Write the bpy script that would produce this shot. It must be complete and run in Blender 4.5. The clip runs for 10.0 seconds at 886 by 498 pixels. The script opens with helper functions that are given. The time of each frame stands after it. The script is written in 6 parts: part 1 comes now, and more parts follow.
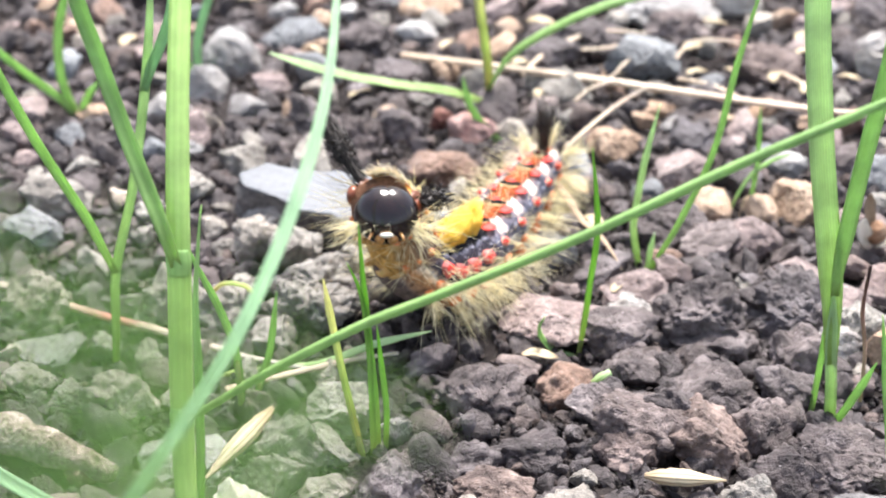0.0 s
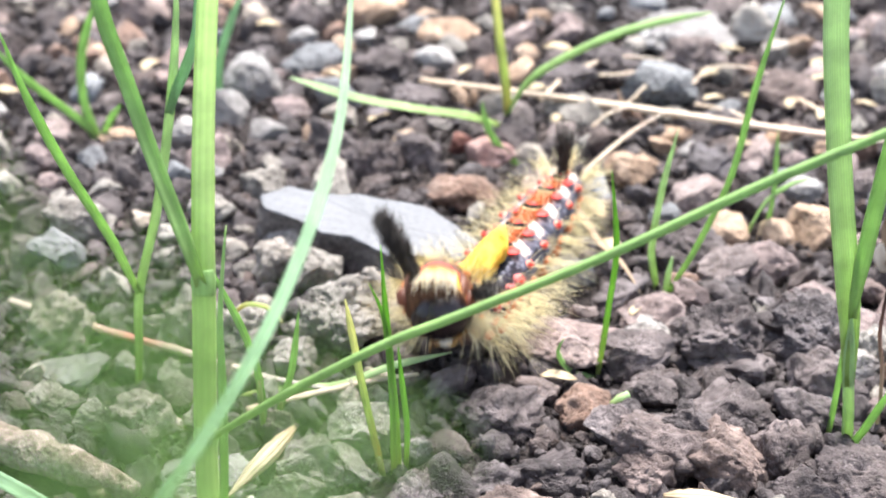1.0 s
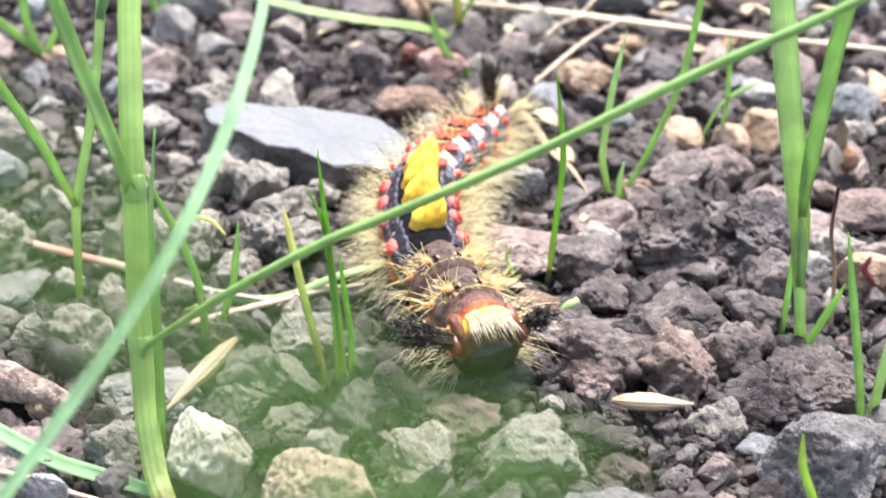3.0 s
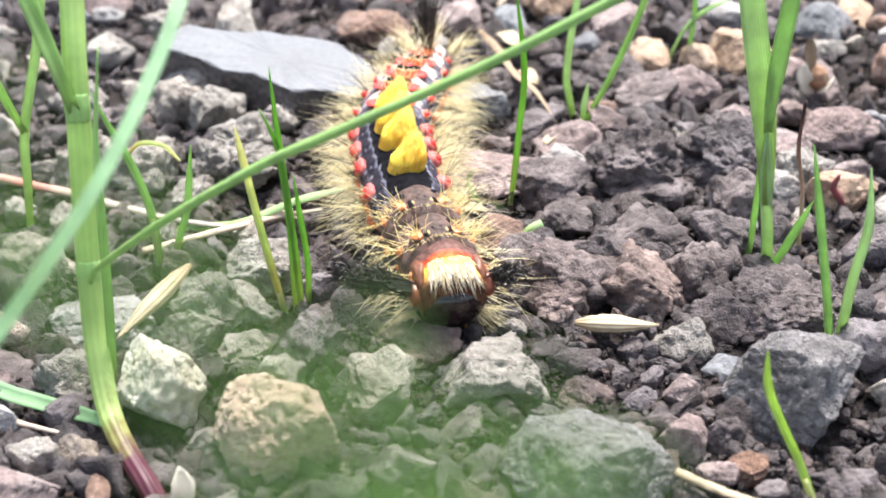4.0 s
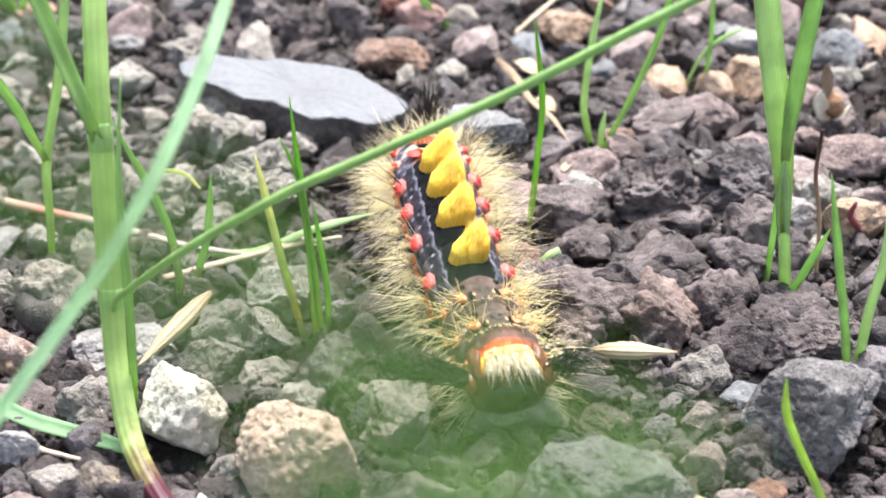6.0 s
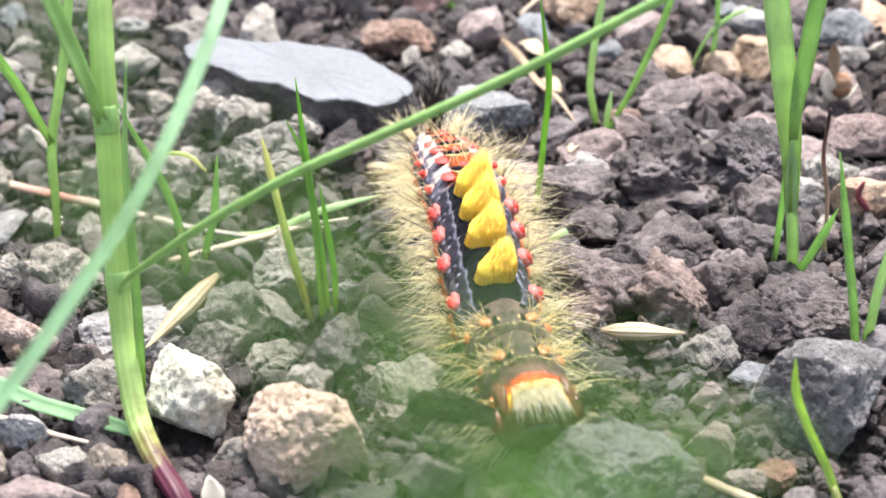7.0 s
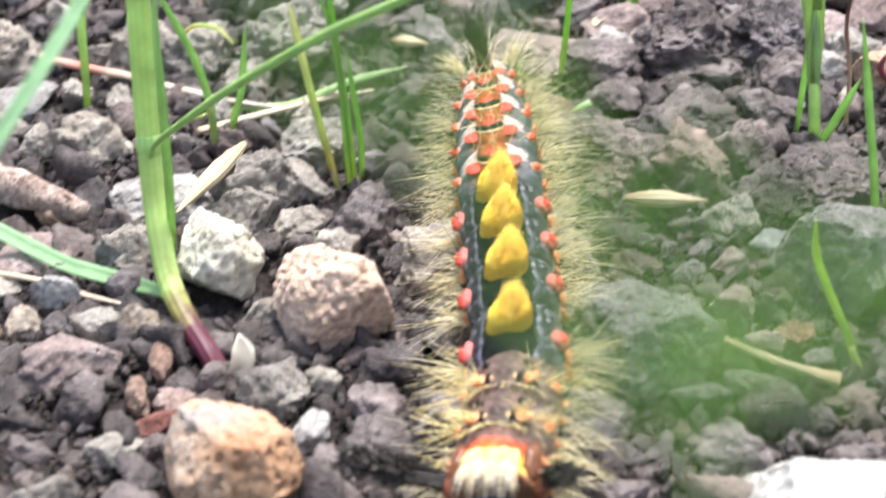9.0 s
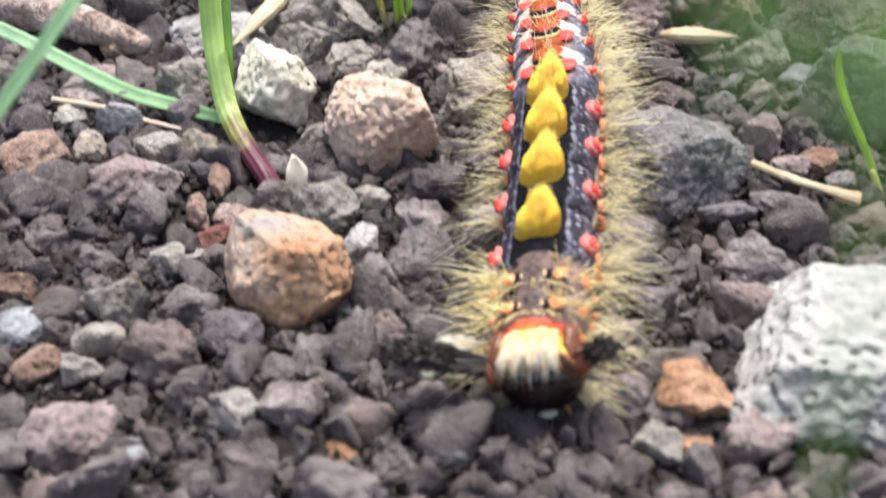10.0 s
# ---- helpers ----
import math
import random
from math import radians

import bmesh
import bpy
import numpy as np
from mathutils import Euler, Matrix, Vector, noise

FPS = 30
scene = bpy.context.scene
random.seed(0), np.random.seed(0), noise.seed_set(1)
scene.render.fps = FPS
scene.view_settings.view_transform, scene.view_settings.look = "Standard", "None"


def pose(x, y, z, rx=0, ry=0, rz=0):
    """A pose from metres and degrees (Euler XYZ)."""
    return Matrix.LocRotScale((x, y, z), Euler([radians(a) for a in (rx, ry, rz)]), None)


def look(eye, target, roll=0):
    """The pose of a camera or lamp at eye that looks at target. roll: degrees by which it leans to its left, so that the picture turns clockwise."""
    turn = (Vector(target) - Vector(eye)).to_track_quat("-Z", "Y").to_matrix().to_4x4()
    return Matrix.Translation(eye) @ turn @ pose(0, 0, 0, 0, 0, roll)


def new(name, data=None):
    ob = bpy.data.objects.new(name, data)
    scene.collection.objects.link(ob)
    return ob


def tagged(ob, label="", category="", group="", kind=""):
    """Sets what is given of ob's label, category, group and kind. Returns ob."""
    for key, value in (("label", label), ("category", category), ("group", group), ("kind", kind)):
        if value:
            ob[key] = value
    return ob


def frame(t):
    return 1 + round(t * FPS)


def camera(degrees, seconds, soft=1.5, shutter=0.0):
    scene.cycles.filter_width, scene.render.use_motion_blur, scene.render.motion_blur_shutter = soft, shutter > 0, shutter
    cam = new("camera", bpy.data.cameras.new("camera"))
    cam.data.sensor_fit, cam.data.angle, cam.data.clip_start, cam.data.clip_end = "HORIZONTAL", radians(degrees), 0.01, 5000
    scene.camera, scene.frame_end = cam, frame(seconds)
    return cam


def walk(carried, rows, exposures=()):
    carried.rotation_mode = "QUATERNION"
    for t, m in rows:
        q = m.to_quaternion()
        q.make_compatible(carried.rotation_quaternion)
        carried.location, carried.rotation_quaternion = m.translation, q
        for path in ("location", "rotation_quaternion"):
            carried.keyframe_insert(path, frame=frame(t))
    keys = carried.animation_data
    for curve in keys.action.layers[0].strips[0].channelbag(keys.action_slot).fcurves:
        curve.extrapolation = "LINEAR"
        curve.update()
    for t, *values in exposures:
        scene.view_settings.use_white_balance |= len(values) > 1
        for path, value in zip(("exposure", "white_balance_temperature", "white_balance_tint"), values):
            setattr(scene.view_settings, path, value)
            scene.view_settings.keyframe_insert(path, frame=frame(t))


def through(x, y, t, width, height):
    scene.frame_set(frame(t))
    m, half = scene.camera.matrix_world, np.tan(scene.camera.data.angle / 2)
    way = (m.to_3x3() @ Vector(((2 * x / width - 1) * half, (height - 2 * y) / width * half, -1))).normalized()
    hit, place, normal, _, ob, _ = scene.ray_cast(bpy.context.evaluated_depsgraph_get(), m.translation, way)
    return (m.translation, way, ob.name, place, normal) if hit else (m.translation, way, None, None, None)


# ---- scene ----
cam = camera(28.0, 10.0, 1.75, 0.5)
CM = 0.01
# seconds, eye, target (centimetres), roll
PATH = [
    (0, (0.11, -9.534, 5.264), (0.06, -7.791, 4.285), 0.0),
    (0.5, (0.063, -9.583, 5.257), (0.002, -7.832, 4.292), -0.0),
    (1, (0.069, -9.628, 5.276), (0.005, -7.87, 4.325), -0.0),
    (1.5, (0.115, -9.635, 5.268), (0.055, -7.878, 4.315), -0.3),
    (2, (0.144, -9.59, 5.22), (0.089, -7.841, 4.25), -0.4),
    (3.5, (0.331, -9.486, 4.917), (0.297, -7.778, 3.877), -1.0),
    (4, (0.367, -9.411, 4.829), (0.344, -7.718, 3.765), -1.1),
    (4.5, (0.364, -9.401, 4.838), (0.333, -7.708, 3.775), -1.3),
    (5, (0.34, -9.435, 4.876), (0.298, -7.732, 3.829), -1.4),
    (6.5, (0.345, -9.442, 4.873), (0.309, -7.735, 3.831), -1.4),
    (7, (0.324, -9.428, 4.856), (0.282, -7.731, 3.798), -1.7),
    (7.5, (0.336, -9.446, 4.853), (0.295, -7.754, 3.787), -1.7),
    (8, (0.345, -9.419, 4.829), (0.313, -7.735, 3.751), -1.7),
    (8.5, (0.342, -9.413, 4.784), (0.306, -7.749, 3.675), -1.7),
    (9, (0.3, -9.625, 4.777), (0.234, -7.988, 3.63), -2.0),
    (9.5, (0.236, -9.938, 4.824), (0.136, -8.333, 3.636), -2.1),
    (10, (0.329, -10.184, 4.782), (0.211, -8.618, 3.544), -2.8),
]
walk(cam, [(t, look([v * CM for v in eye], [v * CM for v in target], roll)) for t, eye, target, roll in PATH],
     [(0, 1.77), (2, 1.76), (4.5, 1.69), (8.5, 1.67), (9, 1.66), (9.5, 1.53), (10, 1.34)])
cam.data.dof.use_dof = True
cam.data.dof.focus_distance = 0.084
cam.data.dof.aperture_fstop = 88.0

# ---- daylight: bright, thinly clouded sky ----
world = bpy.data.worlds.new("sky")
scene.world = world
world.use_nodes = True
sky = world.node_tree.nodes.new("ShaderNodeTexSky")
sky.sky_type, sky.sun_disc = "NISHITA", False
SUN_HEIGHT, SUN_TURN = radians(66), radians(15)
sky.sun_elevation, sky.sun_rotation = SUN_HEIGHT, SUN_TURN
sky.dust_density = 3.0
haze = world.node_tree.nodes.new("ShaderNodeHueSaturation")  # thin cloud greys the blue
haze.inputs["Saturation"].default_value = 0.7
world.node_tree.links.new(sky.outputs[0], haze.inputs["Color"])
world.node_tree.links.new(haze.outputs[0], world.node_tree.nodes["Background"].inputs[0])
world.node_tree.nodes["Background"].inputs[1].default_value = 0.115
sun = new("sun", bpy.data.lights.new("sun", "SUN"))
sun.data.energy, sun.data.angle, sun.data.color = 3.3, radians(24), (1.0, 0.97, 0.93)
sun.matrix_world = look((0, 0, 0), (-math.sin(SUN_TURN) * math.cos(SUN_HEIGHT), -math.cos(SUN_TURN) * math.cos(SUN_HEIGHT), -math.sin(SUN_HEIGHT)))

MM = 0.001  # all shapes below are given in millimetres


# ---- materials ----
def blank(name, rough=0.8, spec=0.3):
    m = bpy.data.materials.new(name)
    m.use_nodes = True
    b = m.node_tree.nodes["Principled BSDF"]
    b.inputs["Roughness"].default_value = rough
    b.inputs["Specular IOR Level"].default_value = spec
    return m, m.node_tree.nodes, m.node_tree.links, b


def ramp(nodes, stops):
    r = nodes.new("ShaderNodeValToRGB")
    els = r.color_ramp.elements
    while len(els) < len(stops):
        els.new(0.5)
    for e, (p, c) in zip(els, stops):
        e.position, e.color = p, (*c, 1)
    return r


def noise_tex(nodes, links, coord, size, detail=5.0, rough=0.6):
    n = nodes.new("ShaderNodeTexNoise")
    n.inputs["Scale"].default_value = 1000.0 / size
    n.inputs["Detail"].default_value = detail
    n.inputs["Roughness"].default_value = rough
    links.new(coord, n.inputs["Vector"])
    return n


def mix(nodes, links, fac, a, b, mode="MIX"):
    m = nodes.new("ShaderNodeMix")
    m.data_type, m.blend_type = "RGBA", mode
    for value, slot in ((fac, 0), (a, 6), (b, 7)):
        if isinstance(value, (int, float)):
            m.inputs[slot].default_value = value
        elif isinstance(value, tuple):
            m.inputs[slot].default_value = (*value, 1)
        else:
            links.new(value, m.inputs[slot])
    return m.outputs[2]


def mineral(name, dark, mid, light, size=2.0, bump=1.0, island=False, vary=0.5, rough=0.88, fleck_light=1.5, cap=None, grainy=0.75, spec=0.4):
    """Stone or soil: blotches, fine grain, pits and relief."""
    m, nodes, links, b = blank(name, rough, spec)
    tc = nodes.new("ShaderNodeTexCoord")
    info = nodes.new("ShaderNodeObjectInfo")
    geo = nodes.new("ShaderNodeNewGeometry")
    rnd = geo.outputs["Random Per Island"] if island else info.outputs["Random"]
    shift = nodes.new("ShaderNodeVectorMath")
    shift.operation = "MULTIPLY_ADD"
    comb = nodes.new("ShaderNodeCombineXYZ")
    for k in range(3):
        links.new(rnd, comb.inputs[k])
    links.new(comb.outputs[0], shift.inputs[0])
    shift.inputs[1].default_value = (0.37, 0.71, 0.13)
    links.new(tc.outputs["Object"], shift.inputs[2])
    co = shift.outputs[0]
    big, fine, grit = noise_tex(nodes, links, co, size), noise_tex(nodes, links, co, 0.35, 6), noise_tex(nodes, links, co, 0.12, 3)
    col = ramp(nodes, [(0.28, dark), (0.5, mid), (0.72, light)])
    links.new(big.outputs["Fac"], col.inputs[0])
    grain = ramp(nodes, [(0.32, (0.4, 0.39, 0.38)), (0.5, (1, 1, 1)), (0.7, (1.6, 1.58, 1.55))])
    links.new(fine.outputs["Fac"], grain.inputs[0])
    c = mix(nodes, links, grainy, col.outputs[0], grain.outputs[0], "MULTIPLY")
    hue = ramp(nodes, [(0.0, (0.62, 0.6, 0.62)), (0.3, (1.0, 0.95, 0.93)), (0.5, (0.85, 0.86, 0.9)), (0.62, (0.9, 0.88, 0.88)), (0.75, (1.2, 1.03, 0.93)), (0.86, (0.8, 0.83, 0.88)), (0.93, (1.5, 1.2, 0.98)), (1.0, (1.6, 1.55, 1.5))])
    links.new(rnd, hue.inputs[0])
    c = mix(nodes, links, vary, c, hue.outputs[0], "MULTIPLY")
    vor = nodes.new("ShaderNodeTexVoronoi")
    vor.inputs["Scale"].default_value = 1000 / 0.55
    links.new(co, vor.inputs["Vector"])
    fleck = ramp(nodes, [(0.0, (1, 1, 1)), (0.13, (0, 0, 0))])
    links.new(vor.outputs["Distance"], fleck.inputs[0])
    c = mix(nodes, links, fleck.outputs[0], c, tuple(min(1, fleck_light * v) for v in light))
    if cap:  # a worn grey crust on the upper side
        sep = nodes.new("ShaderNodeSeparateXYZ")
        links.new(tc.outputs["Object"], sep.inputs[0])
        high = nodes.new("ShaderNodeMath")
        high.operation = "MULTIPLY_ADD"
        links.new(sep.outputs[2], high.inputs[0])
        high.inputs[1].default_value = 150.0
        links.new(big.outputs["Fac"], high.inputs[2])
        crust = ramp(nodes, [(0.72, (0, 0, 0)), (1.0, (0.9, 0.9, 0.9))])
        links.new(high.outputs[0], crust.inputs[0])
        c = mix(nodes, links, crust.outputs[0], c, mix(nodes, links, 0.25, cap, grain.outputs[0], "MULTIPLY"))
    links.new(c, b.inputs["Base Color"])
    add = nodes.new("ShaderNodeMath")
    add.operation = "MULTIPLY_ADD"
    links.new(grit.outputs["Fac"], add.inputs[0])
    add.inputs[1].default_value = 0.6
    links.new(fine.outputs["Fac"], add.inputs[2])
    hole = nodes.new("ShaderNodeTexVoronoi")
    hole.inputs["Scale"].default_value = 1000 / 0.3
    links.new(co, hole.inputs["Vector"])
    pit = ramp(nodes, [(0.0, (0, 0, 0)), (0.3, (1, 1, 1))])
    links.new(hole.outputs["Distance"], pit.inputs[0])
    sink = nodes.new("ShaderNodeMath")
    sink.operation = "MULTIPLY_ADD"
    links.new(pit.outputs[0], sink.inputs[0])
    sink.inputs[1].default_value = 0.22 * bump
    links.new(add.outputs[0], sink.inputs[2])
    bp = nodes.new("ShaderNodeBump")
    bp.inputs["Strength"].default_value = 1.0
    bp.inputs["Distance"].default_value = 0.0003 * bump
    links.new(sink.outputs[0], bp.inputs["Height"])
    links.new(bp.outputs[0], b.inputs["Normal"])
    return m


def plant(name, stops, through=0.45, rough=0.45, vein=0.06):
    """Leaf or stem: colour runs along the blade (v of the blade's map), fine ribs run lengthwise."""
    m, nodes, links, b = blank(name, rough, 0.4)
    uv = nodes.new("ShaderNodeUVMap")
    sep = nodes.new("ShaderNodeSeparateXYZ")
    links.new(uv.outputs[0], sep.inputs[0])
    tc = nodes.new("ShaderNodeTexCoord")
    n = noise_tex(nodes, links, tc.outputs["Object"], 1.6, 3)
    off = nodes.new("ShaderNodeMath")
    off.operation = "MULTIPLY_ADD"
    links.new(n.outputs["Fac"], off.inputs[0])
    off.inputs[1].default_value = 0.14
    links.new(sep.outputs[1], off.inputs[2])
    col = ramp(nodes, stops)
    links.new(off.outputs[0], col.inputs[0])
    wave = nodes.new("ShaderNodeMath")
    wave.operation = "SINE"
    mul = nodes.new("ShaderNodeMath")
    mul.operation = "MULTIPLY"
    links.new(sep.outputs[0], mul.inputs[0])
    mul.inputs[1].default_value = 63.0
    links.new(mul.outputs[0], wave.inputs[0])
    rib = ramp(nodes, [(0.0, (1 - vein,) * 3), (1.0, (1 + vein,) * 3)])
    links.new(wave.outputs[0], rib.inputs[0])
    mot = ramp(nodes, [(0.3, (0.82, 0.82, 0.8)), (0.7, (1.15, 1.12, 1.1))])
    links.new(n.outputs["Fac"], mot.inputs[0])
    c = mix(nodes, links, 1.0, col.outputs[0], rib.outputs[0], "MULTIPLY")
    c = mix(nodes, links, 1.0, c, mot.outputs[0], "MULTIPLY")
    links.new(c, b.inputs["Base Color"])
    bp = nodes.new("ShaderNodeBump")
    bp.inputs["Strength"].default_value, bp.inputs["Distance"].default_value = 0.4, 0.00004
    links.new(wave.outputs[0], bp.inputs["Height"])
    links.new(bp.outputs[0], b.inputs["Normal"])
    if through:
        tr = nodes.new("ShaderNodeBsdfTranslucent")
        links.new(c, tr.inputs[0])
        ms = nodes.new("ShaderNodeMixShader")
        ms.inputs[0].default_value = through
        links.new(b.outputs[0], ms.inputs[1])
        links.new(tr.outputs[0], ms.inputs[2])
        links.new(ms.outputs[0], nodes["Material Output"].inputs[0])
    return m


def fibre(name, c1, c2, through=0.4, rough=0.4):
    """Hair: each one of its own shade."""
    m, nodes, links, b = blank(name, rough, 0.4)
    geo = nodes.new("ShaderNodeNewGeometry")
    col = ramp(nodes, [(0.0, c1), (1.0, c2)])
    links.new(geo.outputs["Random Per Island"], col.inputs[0])
    links.new(col.outputs[0], b.inputs["Base Color"])
    if through:
        tr = nodes.new("ShaderNodeBsdfTranslucent")
        links.new(col.outputs[0], tr.inputs[0])
        ms = nodes.new("ShaderNodeMixShader")
        ms.inputs[0].default_value = through
        links.new(b.outputs[0], ms.inputs[1])
        links.new(tr.outputs[0], ms.inputs[2])
        links.new(ms.outputs[0], nodes["Material Output"].inputs[0])
    return m


def skin(name, stops, speck=None, rough=0.5, ruffle=0.05, along=None, patch=None):
    """Caterpillar skin: colour by the angle from the back, with mottling and pale specks. along: bands by length instead."""
    m, nodes, links, b = blank(name, rough, 0.06)
    tc = nodes.new("ShaderNodeTexCoord")
    sep = nodes.new("ShaderNodeSeparateXYZ")
    links.new(tc.outputs["Object"], sep.inputs[0])
    n = noise_tex(nodes, links, tc.outputs["Object"], 0.7, 4)
    f = noise_tex(nodes, links, tc.outputs["Object"], 0.32, 4)
    if along:
        pos = nodes.new("ShaderNodeMath")
        pos.operation = "MULTIPLY_ADD"
        links.new(sep.outputs[1], pos.inputs[0])
        pos.inputs[1].default_value, pos.inputs[2].default_value = 1000.0 / along, 0.5
    else:
        ab = nodes.new("ShaderNodeMath")
        ab.operation = "ABSOLUTE"
        links.new(sep.outputs[0], ab.inputs[0])
        an = nodes.new("ShaderNodeMath")
        an.operation = "ARCTAN2"
        links.new(ab.outputs[0], an.inputs[0])
        links.new(sep.outputs[2], an.inputs[1])
        pos = nodes.new("ShaderNodeMath")
        pos.operation = "MULTIPLY"
        links.new(an.outputs[0], pos.inputs[0])
        pos.inputs[1].default_value = 1 / math.pi
    wob = nodes.new("ShaderNodeMath")
    wob.operation = "MULTIPLY_ADD"
    links.new(n.outputs["Fac"], wob.inputs[0])
    wob.inputs[1].default_value = 2 * ruffle
    links.new(pos.outputs[0], wob.inputs[2])
    sh = nodes.new("ShaderNodeMath")
    sh.operation = "SUBTRACT"
    links.new(wob.outputs[0], sh.inputs[0])
    sh.inputs[1].default_value = ruffle
    col = ramp(nodes, stops)
    links.new(sh.outputs[0], col.inputs[0])
    c = col.outputs[0]
    if patch:
        colour, lo, hi, start, stop = patch
        py = nodes.new("ShaderNodeMath")
        py.operation = "MULTIPLY_ADD"
        links.new(sep.outputs[1], py.inputs[0])
        py.inputs[1].default_value, py.inputs[2].default_value = 1000.0 / 3.5, 0.5
        by_y = ramp(nodes, [(start - 0.06, (0, 0, 0)), (start, (1, 1, 1)), (stop, (1, 1, 1)), (stop + 0.06, (0, 0, 0))])
        links.new(py.outputs[0], by_y.inputs[0])
        by_angle = ramp(nodes, [(lo - 0.02, (0, 0, 0)), (lo, (1, 1, 1)), (hi, (1, 1, 1)), (hi + 0.03, (0, 0, 0))])
        links.new(sh.outputs[0], by_angle.inputs[0])
        c = mix(nodes, links, mix(nodes, links, 1.0, by_y.outputs[0], by_angle.outputs[0], "MULTIPLY"), c, colour)
    tone = ramp(nodes, [(0.34, (0.35, 0.35, 0.37)), (0.64, (1.7, 1.7, 1.7))])
    links.new(f.outputs["Fac"], tone.inputs[0])
    c = mix(nodes, links, 0.8, c, tone.outputs[0], "MULTIPLY")
    if speck:
        vor = nodes.new("ShaderNodeTexVoronoi")
        vor.inputs["Scale"].default_value = 1000 / 0.42
        links.new(tc.outputs["Object"], vor.inputs["Vector"])
        dots = ramp(nodes, [(0.16, (0.9, 0.9, 0.9)), (0.36, (0, 0, 0))])
        links.new(vor.outputs["Distance"], dots.inputs[0])
        zone = ramp(nodes, [(speck[0] - 0.03, (0, 0, 0)), (speck[0], (1, 1, 1)), (speck[1], (1, 1, 1)), (speck[1] + 0.03, (0, 0, 0))])
        links.new(sh.outputs[0], zone.inputs[0])
        both = mix(nodes, links, 1.0, dots.outputs[0], zone.outputs[0], "MULTIPLY")
        c = mix(nodes, links, both, c, speck[2])
    links.new(c, b.inputs["Base Color"])
    bp = nodes.new("ShaderNodeBump")
    bp.inputs["Strength"].default_value, bp.inputs["Distance"].default_value = 0.6, 0.00008
    links.new(f.outputs["Fac"], bp.inputs["Height"])
    links.new(bp.outputs[0], b.inputs["Normal"])
    return m


def plain(name, colour, rough=0.5, spec=0.4, size=0.5, spread=0.25, coat=0.0):
    m, nodes, links, b = blank(name, rough, spec)
    tc = nodes.new("ShaderNodeTexCoord")
    n = noise_tex(nodes, links, tc.outputs["Object"], size, 4)
    col = ramp(nodes, [(0.3, tuple(v * (1 - spread) for v in colour)), (0.7, tuple(min(1, v * (1 + spread)) for v in colour))])
    links.new(n.outputs["Fac"], col.inputs[0])
    links.new(col.outputs[0], b.inputs["Base Color"])
    b.inputs["Coat Weight"].default_value = coat
    b.inputs["Coat Roughness"].default_value = 0.08
    return m


